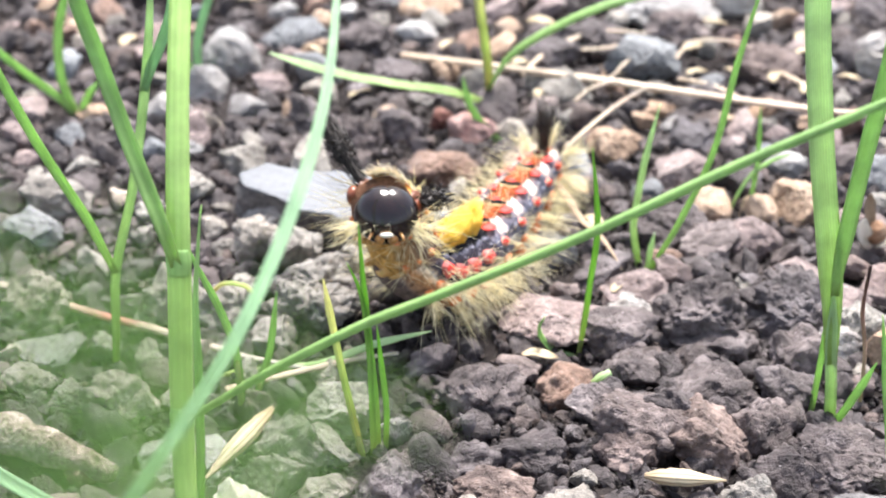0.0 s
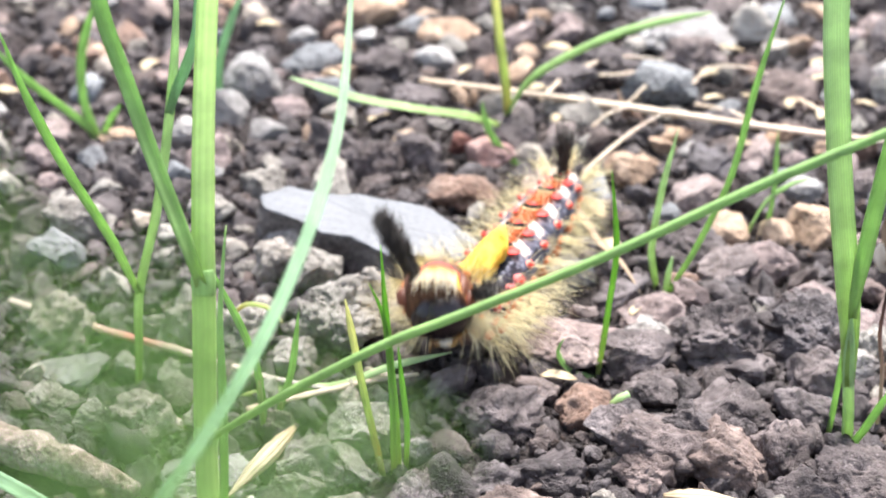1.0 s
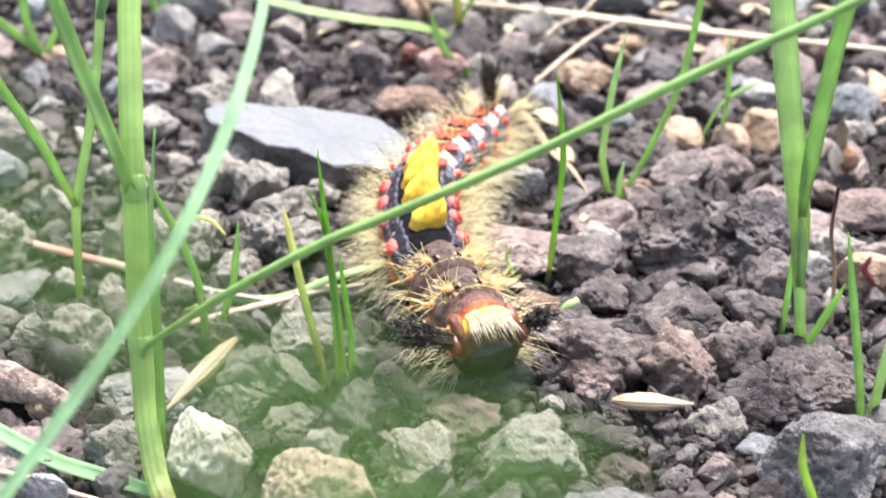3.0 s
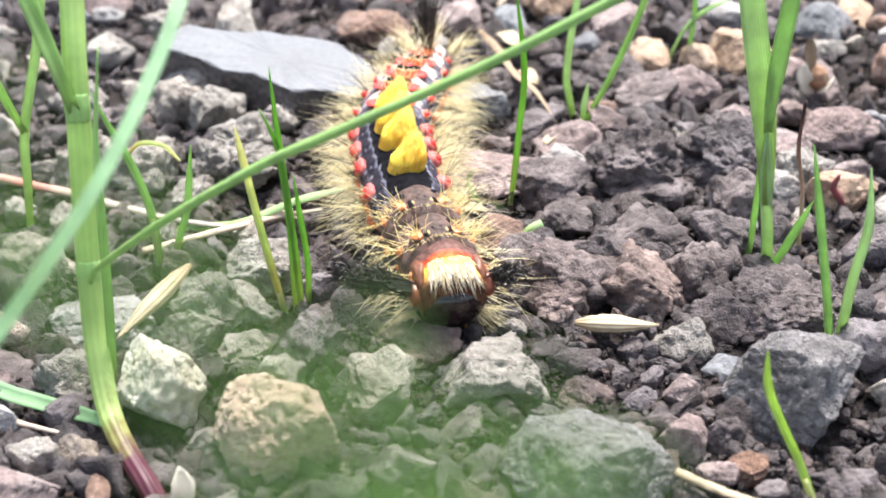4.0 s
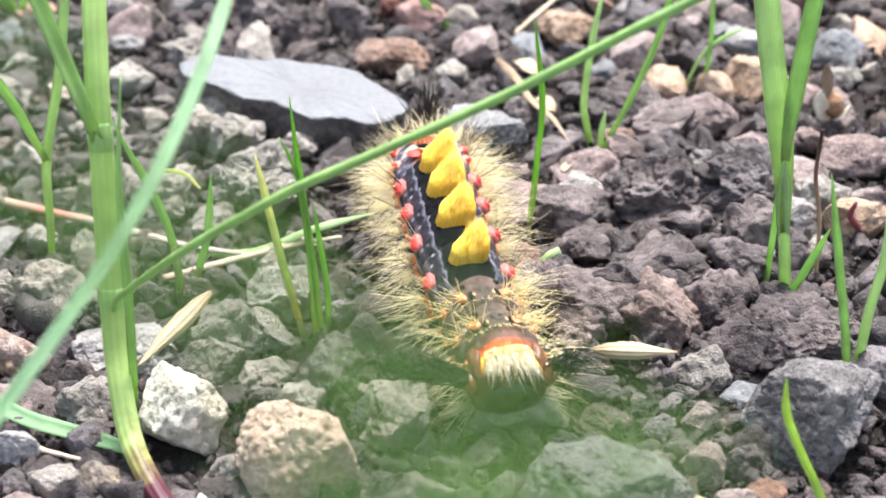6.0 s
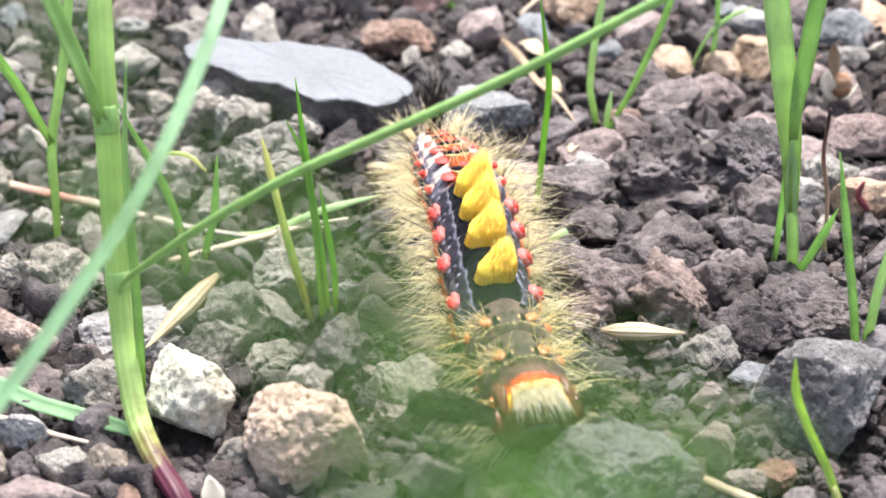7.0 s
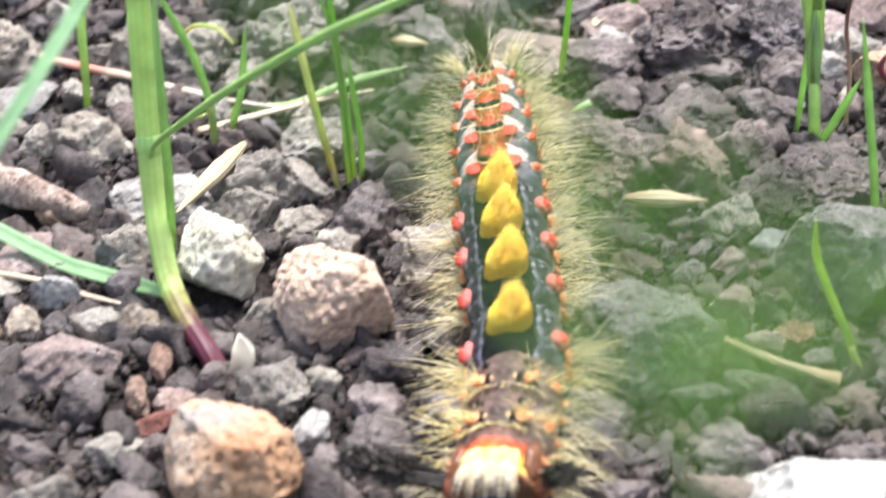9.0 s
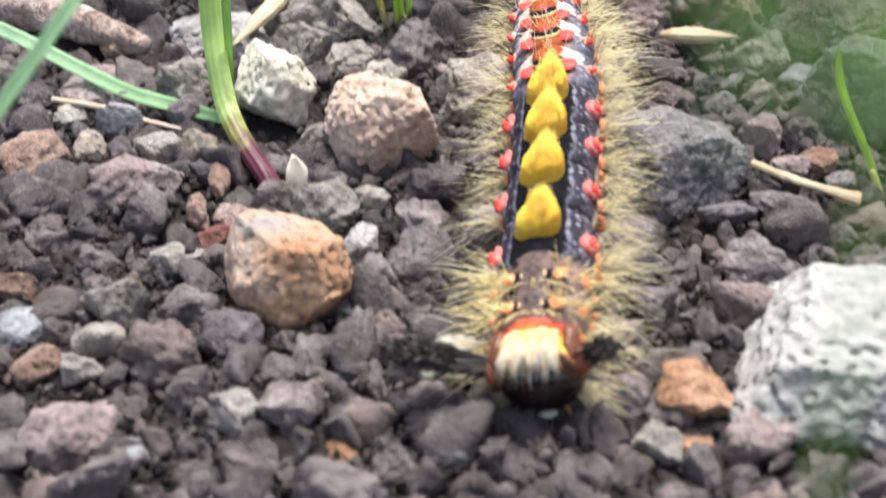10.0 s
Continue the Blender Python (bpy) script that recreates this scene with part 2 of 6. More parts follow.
# ground and grit colours are darkened to carry the shade between clods
SHADED_SOIL = mineral("soil", (0.013, 0.011, 0.011), (0.032, 0.027, 0.027), (0.072, 0.063, 0.063), 3.0, 1.3, rough=0.8, spec=0.2)
SHADED_GRIT = mineral("soil_grit", (0.015, 0.0125, 0.0125), (0.045, 0.038, 0.038), (0.13, 0.114, 0.114), 2.0, 1.2, island=True, vary=1.0, rough=0.75, spec=0.2)
# crumbs are toned down too, so the gaps they fill read as shade
CRUMB = mineral("soil_crumbs", (0.026, 0.021, 0.021), (0.088, 0.075, 0.076), (0.19, 0.167, 0.169), 2.0, 1.0, island=True, vary=0.6, rough=0.68, grainy=0.55, spec=0.3)
ROCK = {
    "clod": mineral("clod", (0.03, 0.024, 0.025), (0.12, 0.101, 0.102), (0.25, 0.22, 0.222), 2.4, 0.95, vary=0.9, rough=0.66, grainy=0.5),
    "clodpale": mineral("pale_clod", (0.125, 0.109, 0.094), (0.275, 0.252, 0.226), (0.4, 0.375, 0.34), 2.2, 1.1, vary=0.4, rough=0.7, grainy=0.55),
    "clodgrey": mineral("grey_clod", (0.085, 0.08, 0.08), (0.19, 0.18, 0.182), (0.31, 0.298, 0.3), 2.2, 1.5, vary=0.1, rough=0.68),
    "blue": mineral("blue_grey_stone", (0.108, 0.112, 0.118), (0.176, 0.182, 0.192), (0.264, 0.27, 0.284), 4.0, 0.5, vary=0.3, rough=0.7),
    "pale": mineral("pale_stone", (0.18, 0.163, 0.156), (0.29, 0.276, 0.27), (0.4, 0.39, 0.384), 2.6, 0.8, vary=0.25, grainy=0.5),
    "white": mineral("white_stone", (0.24, 0.222, 0.2), (0.33, 0.322, 0.305), (0.38, 0.376, 0.364), 4.4, 0.45, vary=0.05, fleck_light=0.85, grainy=0.35),
    "cream": mineral("cream_stone", (0.42, 0.37, 0.27), (0.6, 0.56, 0.46), (0.69, 0.67, 0.61), 2.4, 0.7, vary=0.0, fleck_light=0.9, grainy=0.45),
    "tan": mineral("tan_stone", (0.208, 0.136, 0.092), (0.36, 0.256, 0.184), (0.48, 0.376, 0.296), 2.4, 0.8, vary=0.25),
    "tanpink": mineral("pink_tan_stone", (0.36, 0.25, 0.185), (0.55, 0.41, 0.325), (0.62, 0.51, 0.43), 3.0, 0.6, vary=0.1, grainy=0.45),
    "tanorange": mineral("orange_tan_stone", (0.3, 0.15, 0.08), (0.45, 0.28, 0.17), (0.52, 0.4, 0.31), 3.0, 0.7, vary=0.1, cap=(0.25, 0.225, 0.215), grainy=0.5),
    "orange": mineral("orange_stone", (0.192, 0.092, 0.044), (0.32, 0.18, 0.108), (0.416, 0.296, 0.208), 2.0, 0.9, vary=0.15),
    "pink": mineral("pink_stone", (0.2, 0.096, 0.08), (0.336, 0.192, 0.168), (0.4, 0.28, 0.256), 3.0, 0.6, vary=0.2),
    "red": mineral("dark_red_stone", (0.08, 0.028, 0.024), (0.16, 0.064, 0.052), (0.24, 0.128, 0.104), 2.0, 0.6, vary=0.2),
    "brown": mineral("brown_stone", (0.104, 0.06, 0.044), (0.216, 0.14, 0.108), (0.336, 0.248, 0.208), 2.4, 0.9, vary=0.3),
    "mauve": mineral("mauve_stone", (0.12, 0.09, 0.086), (0.235, 0.183, 0.176), (0.34, 0.285, 0.272), 3.2, 0.8, vary=0.25),
}
SLATE_SIDE = mineral("slab_side", (0.07, 0.062, 0.06), (0.14, 0.125, 0.122), (0.24, 0.22, 0.215), 1.6, 1.4, vary=0.0)
SLATE_TOP = mineral("slab_stone", (0.11, 0.114, 0.124), (0.128, 0.133, 0.146), (0.146, 0.152, 0.168), 5.0, 0.12, vary=0.0, rough=0.6, fleck_light=0.9, grainy=0.25)
LEAF = plant("leaf_green", [(0.0, (0.42, 0.58, 0.2)), (0.25, (0.44, 0.66, 0.26)), (1.0, (0.44, 0.68, 0.28))], 0.55, 0.4, 0.05)
BRIGHT = plant("leaf_bright", [(0.0, (0.36, 0.5, 0.1)), (0.3, (0.56, 0.76, 0.34)), (1.0, (0.62, 0.82, 0.48))], 0.5, 0.4, 0.05)
PALE_LEAF = plant("leaf_pale", [(0.0, (0.36, 0.6, 0.31)), (0.5, (0.4, 0.65, 0.38)), (1.0, (0.44, 0.68, 0.44))], 0.5, 0.45, 0.06)
STALK = plant("stalk", [(0.0, (0.6, 0.45, 0.42)), (0.03, (0.5, 0.26, 0.28)), (0.05, (0.16, 0.035, 0.07)), (0.15, (0.15, 0.04, 0.07)), (0.185, (0.4, 0.38, 0.14)), (0.225, (0.58, 0.77, 0.29)), (1.0, (0.6, 0.84, 0.32))], 0.45, 0.45, 0.03)
NODE = plant("stalk_node", [(0.0, (0.5, 0.76, 0.28)), (1.0, (0.54, 0.8, 0.32))], 0.4, 0.45, 0.03)
THIN = plant("thin_blade", [(0.0, (0.5, 0.46, 0.22)), (0.16, (0.44, 0.58, 0.18)), (0.4, (0.36, 0.62, 0.15)), (1.0, (0.3, 0.56, 0.13))], 0.65)
YELLOWED = plant("yellowed_blade", [(0.0, (0.48, 0.25, 0.16)), (0.22, (0.52, 0.46, 0.2)), (0.5, (0.56, 0.68, 0.28)), (1.0, (0.82, 0.82, 0.46))], 0.65)
STRAW = plant("straw", [(0.0, (0.54, 0.42, 0.31)), (0.5, (0.66, 0.55, 0.43)), (0.8, (0.62, 0.48, 0.39)), (1.0, (0.64, 0.56, 0.47))], 0.15, 0.5, 0.12)
STRAW_PINK = plant("straw_pink", [(0.0, (0.44, 0.38, 0.32)), (0.35, (0.56, 0.46, 0.38)), (0.5, (0.55, 0.2, 0.16)), (0.6, (0.5, 0.4, 0.32)), (1.0, (0.46, 0.42, 0.38))], 0.1, 0.5, 0.1)
WINE = plant("wine_stem", [(0.0, (0.2, 0.06, 0.07)), (1.0, (0.3, 0.09, 0.1))], 0.3, 0.4, 0.05)
HUSK = plant("husk", [(0.0, (0.5, 0.4, 0.26)), (0.6, (0.57, 0.48, 0.33)), (1.0, (0.42, 0.32, 0.2))], 0.15, 0.5, 0.2)
BARK = mineral("bark", (0.2, 0.135, 0.11), (0.42, 0.32, 0.28), (0.56, 0.47, 0.42), 1.4, 1.3, vary=0.0)
LIME = plant("lime_blade", [(0.0, (0.56, 0.62, 0.24)), (0.3, (0.56, 0.76, 0.2)), (1.0, (0.6, 0.8, 0.22))], 0.5, 0.4, 0.04)
PAPER = plant("papery_husk", [(0.0, (0.64, 0.57, 0.47)), (1.0, (0.76, 0.72, 0.64))], 0.3, 0.5, 0.1)
DEAD = plant("dead_leaf", [(0.0, (0.28, 0.19, 0.12)), (0.5, (0.42, 0.31, 0.21)), (1.0, (0.34, 0.25, 0.17))], 0.15, 0.6, 0.2)
BROWN_STEM = plant("brown_stem", [(0.0, (0.42, 0.38, 0.16)), (0.45, (0.5, 0.34, 0.24)), (0.8, (0.26, 0.13, 0.1)), (1.0, (0.06, 0.03, 0.03))], 0.1, 0.5, 0.1)
NEAR_LEAF = plant("near_leaf", [(0.0, (0.36, 0.55, 0.21)), (1.0, (0.44, 0.64, 0.27))], 0.5, 0.6, 0.05)


# ---- shapes ----
def mesh(name, verts, faces, mats, smooth=True, uvs=None, slots=None):
    """A mesh from millimetres."""
    me = bpy.data.meshes.new(name)
    me.from_pydata((np.asarray(verts, float) * MM).tolist(), [], [tuple(f) for f in faces])
    for m in mats if isinstance(mats, (list, tuple)) else [mats]:
        me.materials.append(m)
    if smooth:
        me.polygons.foreach_set("use_smooth", np.ones(len(me.polygons), bool))
    if slots is not None:
        me.polygons.foreach_set("material_index", np.asarray(slots, np.int32))
    if uvs is not None:
        loops = np.empty(len(me.loops), np.int32)
        me.loops.foreach_get("vertex_index", loops)
        me.uv_layers.new(name="UVMap").data.foreach_set("uv", np.asarray(uvs, np.float32)[loops].ravel())
    me.update()
    return me


def part(name, me, parent, label="", kind=""):
    """One mesh object under a thing or under a part."""
    ob = new(name, me)
    ob.parent = parent
    return tagged(ob, label, kind=kind)


def at(x, y, z, rx=0, ry=0, rz=0):
    return pose(x * MM, y * MM, z * MM, rx, ry, rz)


def ball(level):
    bm = bmesh.new()
    bmesh.ops.create_icosphere(bm, subdivisions=level, radius=1.0)
    v = np.array([p.co[:] for p in bm.verts])
    f = [[p.index for p in q.verts] for q in bm.faces]
    bm.free()
    return v, f


BALL = {k: ball(k) for k in (1, 2, 3, 4, 5, 6)}


def field(points, size, seed, octaves=3):
    """Smooth noise at each point, about -1 to 1."""
    out, amp, s = np.zeros(len(points)), 1.0, 1.0 / size
    for k in range(octaves):
        o = Vector((seed * 7.3 + k, seed * 3.1, seed * 1.7))
        out += amp * np.array([noise.noise(Vector(p) * s + o) for p in points])
        amp, s = amp * 0.5, s * 2.1
    return out


def boulder(seed, level, chips=7, lump=0.22, rugged=0.07, deep=0.62, crumbs=0.0, axes=(1, 1, 1)):
    """A unit stone: chipped flat by random planes, lumpy, with a rugged skin. axes: the stretch that it will be given, which the relief follows."""
    rng = np.random.default_rng(seed)
    v, f = BALL[level]
    v = v.copy()
    v *= (1 + lump * field(v, 1.1, seed, 2))[:, None]
    for _ in range(chips):
        n = rng.normal(size=3)
        n /= np.linalg.norm(n)
        d = rng.uniform(deep, 0.95)
        over = np.maximum(v @ n - d, 0)
        v -= over[:, None] * n * 0.9
    wide = np.asarray(axes, float)
    if rugged and level > 1:
        v *= (1 + rugged * field(v * wide, 0.38, seed + 50, 3 if level > 2 else 1))[:, None]
    if crumbs and level > 2:
        grain = np.array([noise.voronoi(Vector(p) * 2.1 + Vector((seed, 0, 0)))[0][0] for p in v * wide])
        small = np.array([noise.voronoi(Vector(p) * 5.3 + Vector((0, seed, 0)))[0][0] for p in v * wide]) if level > 3 else 0
        v *= (1 + crumbs * (0.35 - grain) + 0.4 * crumbs * (0.3 - small))[:, None]
    if rugged and level > 3:
        pits = field(v * wide, 0.16, seed + 90, 2)
        v *= (1 - 0.06 * np.maximum(pits - 0.1, 0) / 0.5 * (0.5 + rugged / 0.07))[:, None]
    return v, f


def catmull(points, count):
    """A smooth line of count points through the given ones, evenly spaced."""
    p = np.asarray(points, float)
    p = np.vstack([2 * p[0] - p[1], p, 2 * p[-1] - p[-2]])
    out = []
    for i in range(1, len(p) - 2):
        for u in np.linspace(0, 1, 12, endpoint=False):
            out.append(0.5 * (2 * p[i] + (p[i + 1] - p[i - 1]) * u + (2 * p[i - 1] - 5 * p[i] + 4 * p[i + 1] - p[i + 2]) * u * u + (3 * p[i] - p[i - 1] - 3 * p[i + 1] + p[i + 2]) * u**3))
    out = np.array(out + [p[-2]])
    run = np.r_[0, np.cumsum(np.linalg.norm(np.diff(out, axis=0), axis=1))]
    s = np.linspace(0, run[-1], count)
    return np.stack([np.interp(s, run, out[:, k]) for k in range(3)], 1)


def frames_along(line, side):
    tan = np.gradient(line, axis=0)
    tan /= np.linalg.norm(tan, axis=1)[:, None]
    s = np.asarray(side, float)[None] - (tan @ np.asarray(side, float))[:, None] * tan
    s /= np.linalg.norm(s, axis=1)[:, None]
    return tan, s, np.cross(s, tan)


def blade_mesh(name, points, width, mat, side=(1, 0.15, 0), fold=0.25, count=28, taper=1.0, base=0.7, thick=0.12, twist=0.0):
    """A grass blade: a thin folded strip that tapers to its tip, with its own thickness. fold: depth of the keel over the width."""
    line = catmull(points, count)
    tan, s, up = frames_along(line, side)
    t = np.linspace(0, 1, count)
    w = width * np.minimum(base + (1 - base) * t * 5, 1) * np.clip((1 - t) * 3.2 * taper + (0.06 if taper > 0 else 1), 0, 1) ** 0.8
    if twist:
        a = np.radians(twist) * t
        s, up = s * np.cos(a)[:, None] + up * np.sin(a)[:, None], up * np.cos(a)[:, None] - s * np.sin(a)[:, None]
    profile = [(-0.5, 0.0), (-0.25, 0.5), (0.0, 1.0), (0.25, 0.5), (0.5, 0.0)]
    ring = [(u, fold * k - thick * 0.5) for u, k in profile] + [(u * 0.98, fold * k + thick * 0.5) for u, k in reversed(profile)]
    verts, uvs = [], []
    for i in range(count):
        for u, k in ring:
            verts.append(line[i] + w[i] * (u * s[i] - k * up[i]))
            uvs.append((u + 0.5, t[i]))
    n = len(ring)
    faces = [(i * n + j, i * n + (j + 1) % n, (i + 1) * n + (j + 1) % n, (i + 1) * n + j) for i in range(count - 1) for j in range(n)]
    faces += [tuple(range(n))[::-1], tuple(range((count - 1) * n, count * n))]
    return mesh(name, verts, faces, mat, uvs=uvs)


def tube_mesh(name, points, radii, mat, sides=10, count=32, wobble=0.0, seed=0, flat=1.0):
    """A round stem through the points; radii are spread over its length."""
    line = catmull(points, count)
    tan, s, up = frames_along(line, (1, 0.1, 0.05) if abs(line[-1, 0] - line[0, 0]) < 2 * abs(line[-1, 2] - line[0, 2]) + 1 else (0, 1, 0.1))
    t = np.linspace(0, 1, count)
    r = np.interp(t, np.linspace(0, 1, len(radii)), radii)
    verts, uvs = [], []
    for i in range(count):
        for j in range(sides):
            a = 2 * math.pi * j / sides
            d = math.cos(a) * s[i] + flat * math.sin(a) * up[i]
            k = 1 + wobble * noise.noise(Vector((math.cos(a) * 1.3 + seed, math.sin(a) * 1.3, t[i] * 14)))
            verts.append(line[i] + r[i] * k * d)
            uvs.append((j / sides, t[i]))
    faces = [(i * sides + j, i * sides + (j + 1) % sides, (i + 1) * sides + (j + 1) % sides, (i + 1) * sides + j) for i in range(count - 1) for j in range(sides)]
    faces += [tuple(range(sides))[::-1], tuple(range((count - 1) * sides, count * sides))]
    return mesh(name, verts, faces, mat, uvs=uvs)


def group_of(name, x, y, z, label, category, group=""):
    """An empty at a thing's base that carries its parts."""
    ob = new(name)
    ob.matrix_basis = at(x, y, z)
    ob.empty_display_size = 0.002
    return tagged(ob, label, category, group)


def shifted(points, origin):
    return [tuple(np.subtract(p, origin)) for p in points]


# ---- the ground: one sheet, finest under the camera's view ----
def ground_height(x, y):
    h = 0.55 * noise.noise(Vector((x * 0.16, y * 0.16, 3.0))) + 0.35 * noise.noise(Vector((x * 0.45, y * 0.45, 9.0))) + 0.18 * noise.noise(Vector((x * 1.3, y * 1.3, 5.0))) + 0.14 * noise.noise(Vector((x * 2.6, y * 2.6, 1.0))) + 0.05
    crust = min(1.0, max(0.0, (-40 - y) / 6))  # the damp crust on the near soil
    return h + crust * (0.3 + 0.3 * noise.noise(Vector((x * 0.8, y * 0.8, 7.0))))


def make_ground():
    far = [6e4, 1.5e4, 4e3, 1000, 400, 200, 120, 80]
    xs = np.r_[-np.array(far), np.linspace(-46, 46, 200), np.array(far[::-1])]
    ys = np.r_[-np.array(far), np.linspace(-66, 52, 250), np.array(far[::-1])]
    verts = [(x, y, ground_height(x, y) if abs(x) < 130 and abs(y) < 130 else -0.3) for y in ys for x in xs]
    n = len(xs)
    faces = [(j * n + i, j * n + i + 1, (j + 1) * n + i + 1, (j + 1) * n + i) for j in range(len(ys) - 1) for i in range(n - 1)]
    tagged(new("ground", mesh("ground", verts, faces, SHADED_SOIL)), "grey-brown crumbly garden soil, colour darkened for the shade in its gaps", "soil", kind="structure")


make_ground()

WORDS = {
    "clod": ("soil_clod", "grey-brown crumbly clod of dry soil", "soil clod"),
    "clodpale": ("soil_clod", "pale greyish-tan crumbly clod of soil", "soil clod"),
    "clodgrey": ("soil_clod", "large grey crumbly clod of dry soil", "soil clod"),
    "blue": ("stone", "smooth blue-grey stone lying in the soil", "stone"),
    "pale": ("stone", "pale grey chipped stone on the soil", "stone"),
    "white": ("stone", "cream-white rough stone with grey stains", "stone"),
    "cream": ("stone", "chalky cream-white rough stone beside the grass stalk", "stone"),
    "tan": ("pebble", "tan rounded pebble on the soil", "pebble"),
    "tanpink": ("stone", "pinkish-tan pitted stone beside the grass stalk", "stone"),
    "tanorange": ("stone", "orange-tan stone with a grey worn top", "stone"),
    "orange": ("pebble", "orange-brown gritty pebble in the soil", "pebble"),
    "pink": ("pebble", "dusty pink smooth pebble on the soil", "pebble"),
    "red": ("pebble", "dark red small stone among the clods", "pebble"),
    "brown": ("stone", "brown gritty stone among soil clods", "stone"),
    "mauve": ("stone", "mauve-brown flat stone lying in soil", "stone"),
}
# chips, lump, rugged, depth of the chips, crumbs
STYLE = {"clod": (10, 0.38, 0.11, 0.48, 0.26), "clodpale": (10, 0.34, 0.11, 0.48, 0.24), "blue": (11, 0.22, 0.06, 0.5, 0.05), "white": (15, 0.2, 0.05, 0.46, 0.04), "cream": (14, 0.24, 0.09, 0.42, 0.12), "tanpink": (9, 0.2, 0.06, 0.58, 0.06), "tanorange": (13, 0.16, 0.04, 0.44, 0.04), "clodgrey": (13, 0.3, 0.05, 0.46, 0.08), "mauve": (10, 0.24, 0.06, 0.52, 0.06)}
TAPER = {"cream": -0.36, "tanpink": -0.3, "tanorange": 0.28}
PLACED = []


def stone(kind, x, y, z, a, b, c, turn=0.0, level=5):
    """A stone of its own shape with the half-axes a, b, c."""
    if kind == "clod" and x < -5 and -36 < y < 10:  # clods round the stalk take the paler material
        kind = "clodpale"
    name, label, category = WORDS[kind]
    if kind in ("clod", "clodpale", "clodgrey"):  # clods are chunky, and sit deeper
        z, c = z - max(0, 0.62 * a - c), max(c, 0.62 * a)
    seed = {"cream": 42, "tanpink": 12, "tanorange": 91}.get(kind, len(PLACED) + 11)
    v, f = boulder(seed, 6 if max(a, b) > 2.3 else level, *STYLE.get(kind, (10, 0.26, 0.07, 0.52, 0.06)), axes=np.array([a, b, c]) / 1.9)
    if kind in TAPER:  # wider at the foot or at the top
        v = v * np.stack([1 + TAPER[kind] * v[:, 2], 1 + 0.5 * TAPER[kind] * v[:, 2], np.ones(len(v))], 1)
    low, high = v.min(0), v.max(0)
    ob = new(name, mesh(name, (2 * v - low - high) / (high - low) * (1.14 if kind in ("clod", "clodpale", "clodgrey", "mauve", "blue") else 1.06) * (a, b, c), f, ROCK[kind]))
    ob.matrix_basis = at(x, y, z, 0, 0, turn)
    PLACED.append((x, y, max(a, b)))
    return tagged(ob, label, category, "stones and clods on the soil")


def field_of(kind, rows):
    for k, row in enumerate(rows):
        stone(kind, *row, turn=(k * 47) % 50 - 25)


field_of("pale", [
    (-12.2, 0.4, 0.7, 1.94, 1.70, 1.55),
    (-22.5, -14.2, 0.3, 1.86, 1.64, 0.74),
    (-21.0, 15.8, 0.7, 1.78, 1.57, 1.59),
    (14.9, 35.9, 0.6, 3.59, 3.16, 1.44),
    (-17.2, -31.9, 0.5, 1.30, 1.15, 1.11),
    (-13.4, -24.0, 0.5, 2.5, 2.2, 1.0),
    (-17.8, 24.6, 1.0, 2.22, 1.95, 2.22),
    (-19.1, 20.0, 0.7, 1.63, 1.44, 1.63),
])
field_of("white", [
    (15.0, -49.6, 0.6, 5.0, 5.2, 3.3),
])
field_of("clod", [
    (-8.4, -10.2, 0.9, 2.42, 2.13, 1.98),
    (-17.0, -10.2, 0.9, 2.10, 1.85, 2.10),
    (-20.4, -19.4, 0.5, 1.04, 0.91, 1.04),
    (-9.1, -24.1, 0.8, 1.84, 1.62, 1.84),
    (-6.3, -20.4, 0.7, 1.64, 1.44, 1.64),
    (-7.9, 12.4, 0.7, 2.02, 1.78, 1.60),
    (-5.2, 13.4, 0.7, 1.65, 1.45, 1.46),
    (12.9, -11.3, 1.1, 2.39, 2.10, 2.39),
    (8.4, -12.2, 0.6, 1.89, 1.66, 1.31),
    (9.0, -21.5, 0.8, 2.3, 2.0, 1.8),
    (11.9, -22.4, 0.8, 2.1, 1.8, 1.7),
    (10.7, -20.0, 0.9, 2.0, 1.7, 1.7),
    (8.0, -23.5, 0.5, 1.5, 1.3, 1.3),
    (12.6, -20.4, 0.6, 1.4, 1.2, 1.3),
    (17.8, -10.4, 0.9, 2.40, 2.11, 2.07),
    (15.0, -21.1, 0.7, 1.67, 1.47, 1.67),
    (18.6, -24.3, 0.7, 2.66, 2.34, 1.62),
    (0.1, -23.4, 0.3, 1.84, 1.62, 0.74),
    (3.3, -22.8, 0.4, 1.99, 1.75, 0.80),
])
field_of("clod", [
    (1.5, -26.2, 0.4, 2.06, 1.82, 0.83),
    (-3.5, -25.2, 0.4, 1.95, 1.71, 0.90),
    (14.2, -2.6, 0.6, 1.71, 1.50, 1.43),
    (12.3, -0.3, 0.7, 1.91, 1.68, 1.53),
    (18.2, -14.2, 0.8, 2.01, 1.77, 1.67),
    (12.7, -17.1, 0.6, 2.10, 1.85, 1.32),
    (9.0, -15.5, 0.4, 1.67, 1.47, 0.83),
    (0.8, -17.8, 0.7, 2.25, 1.98, 1.48),
    (-22.5, 11.4, 0.7, 2.11, 1.86, 1.45),
    (-26.0, 2.6, 0.7, 1.98, 1.74, 1.58),
    (-8.6, 28.8, 0.7, 1.94, 1.71, 1.47),
    (-10.7, 14.7, 0.7, 1.96, 1.73, 1.53),
    (-15.0, 8.6, 0.5, 1.50, 1.32, 1.07),
    (14.9, 12.6, 0.6, 1.73, 1.52, 1.30),
    (15.9, 19.1, 0.5, 1.61, 1.41, 1.16),
])
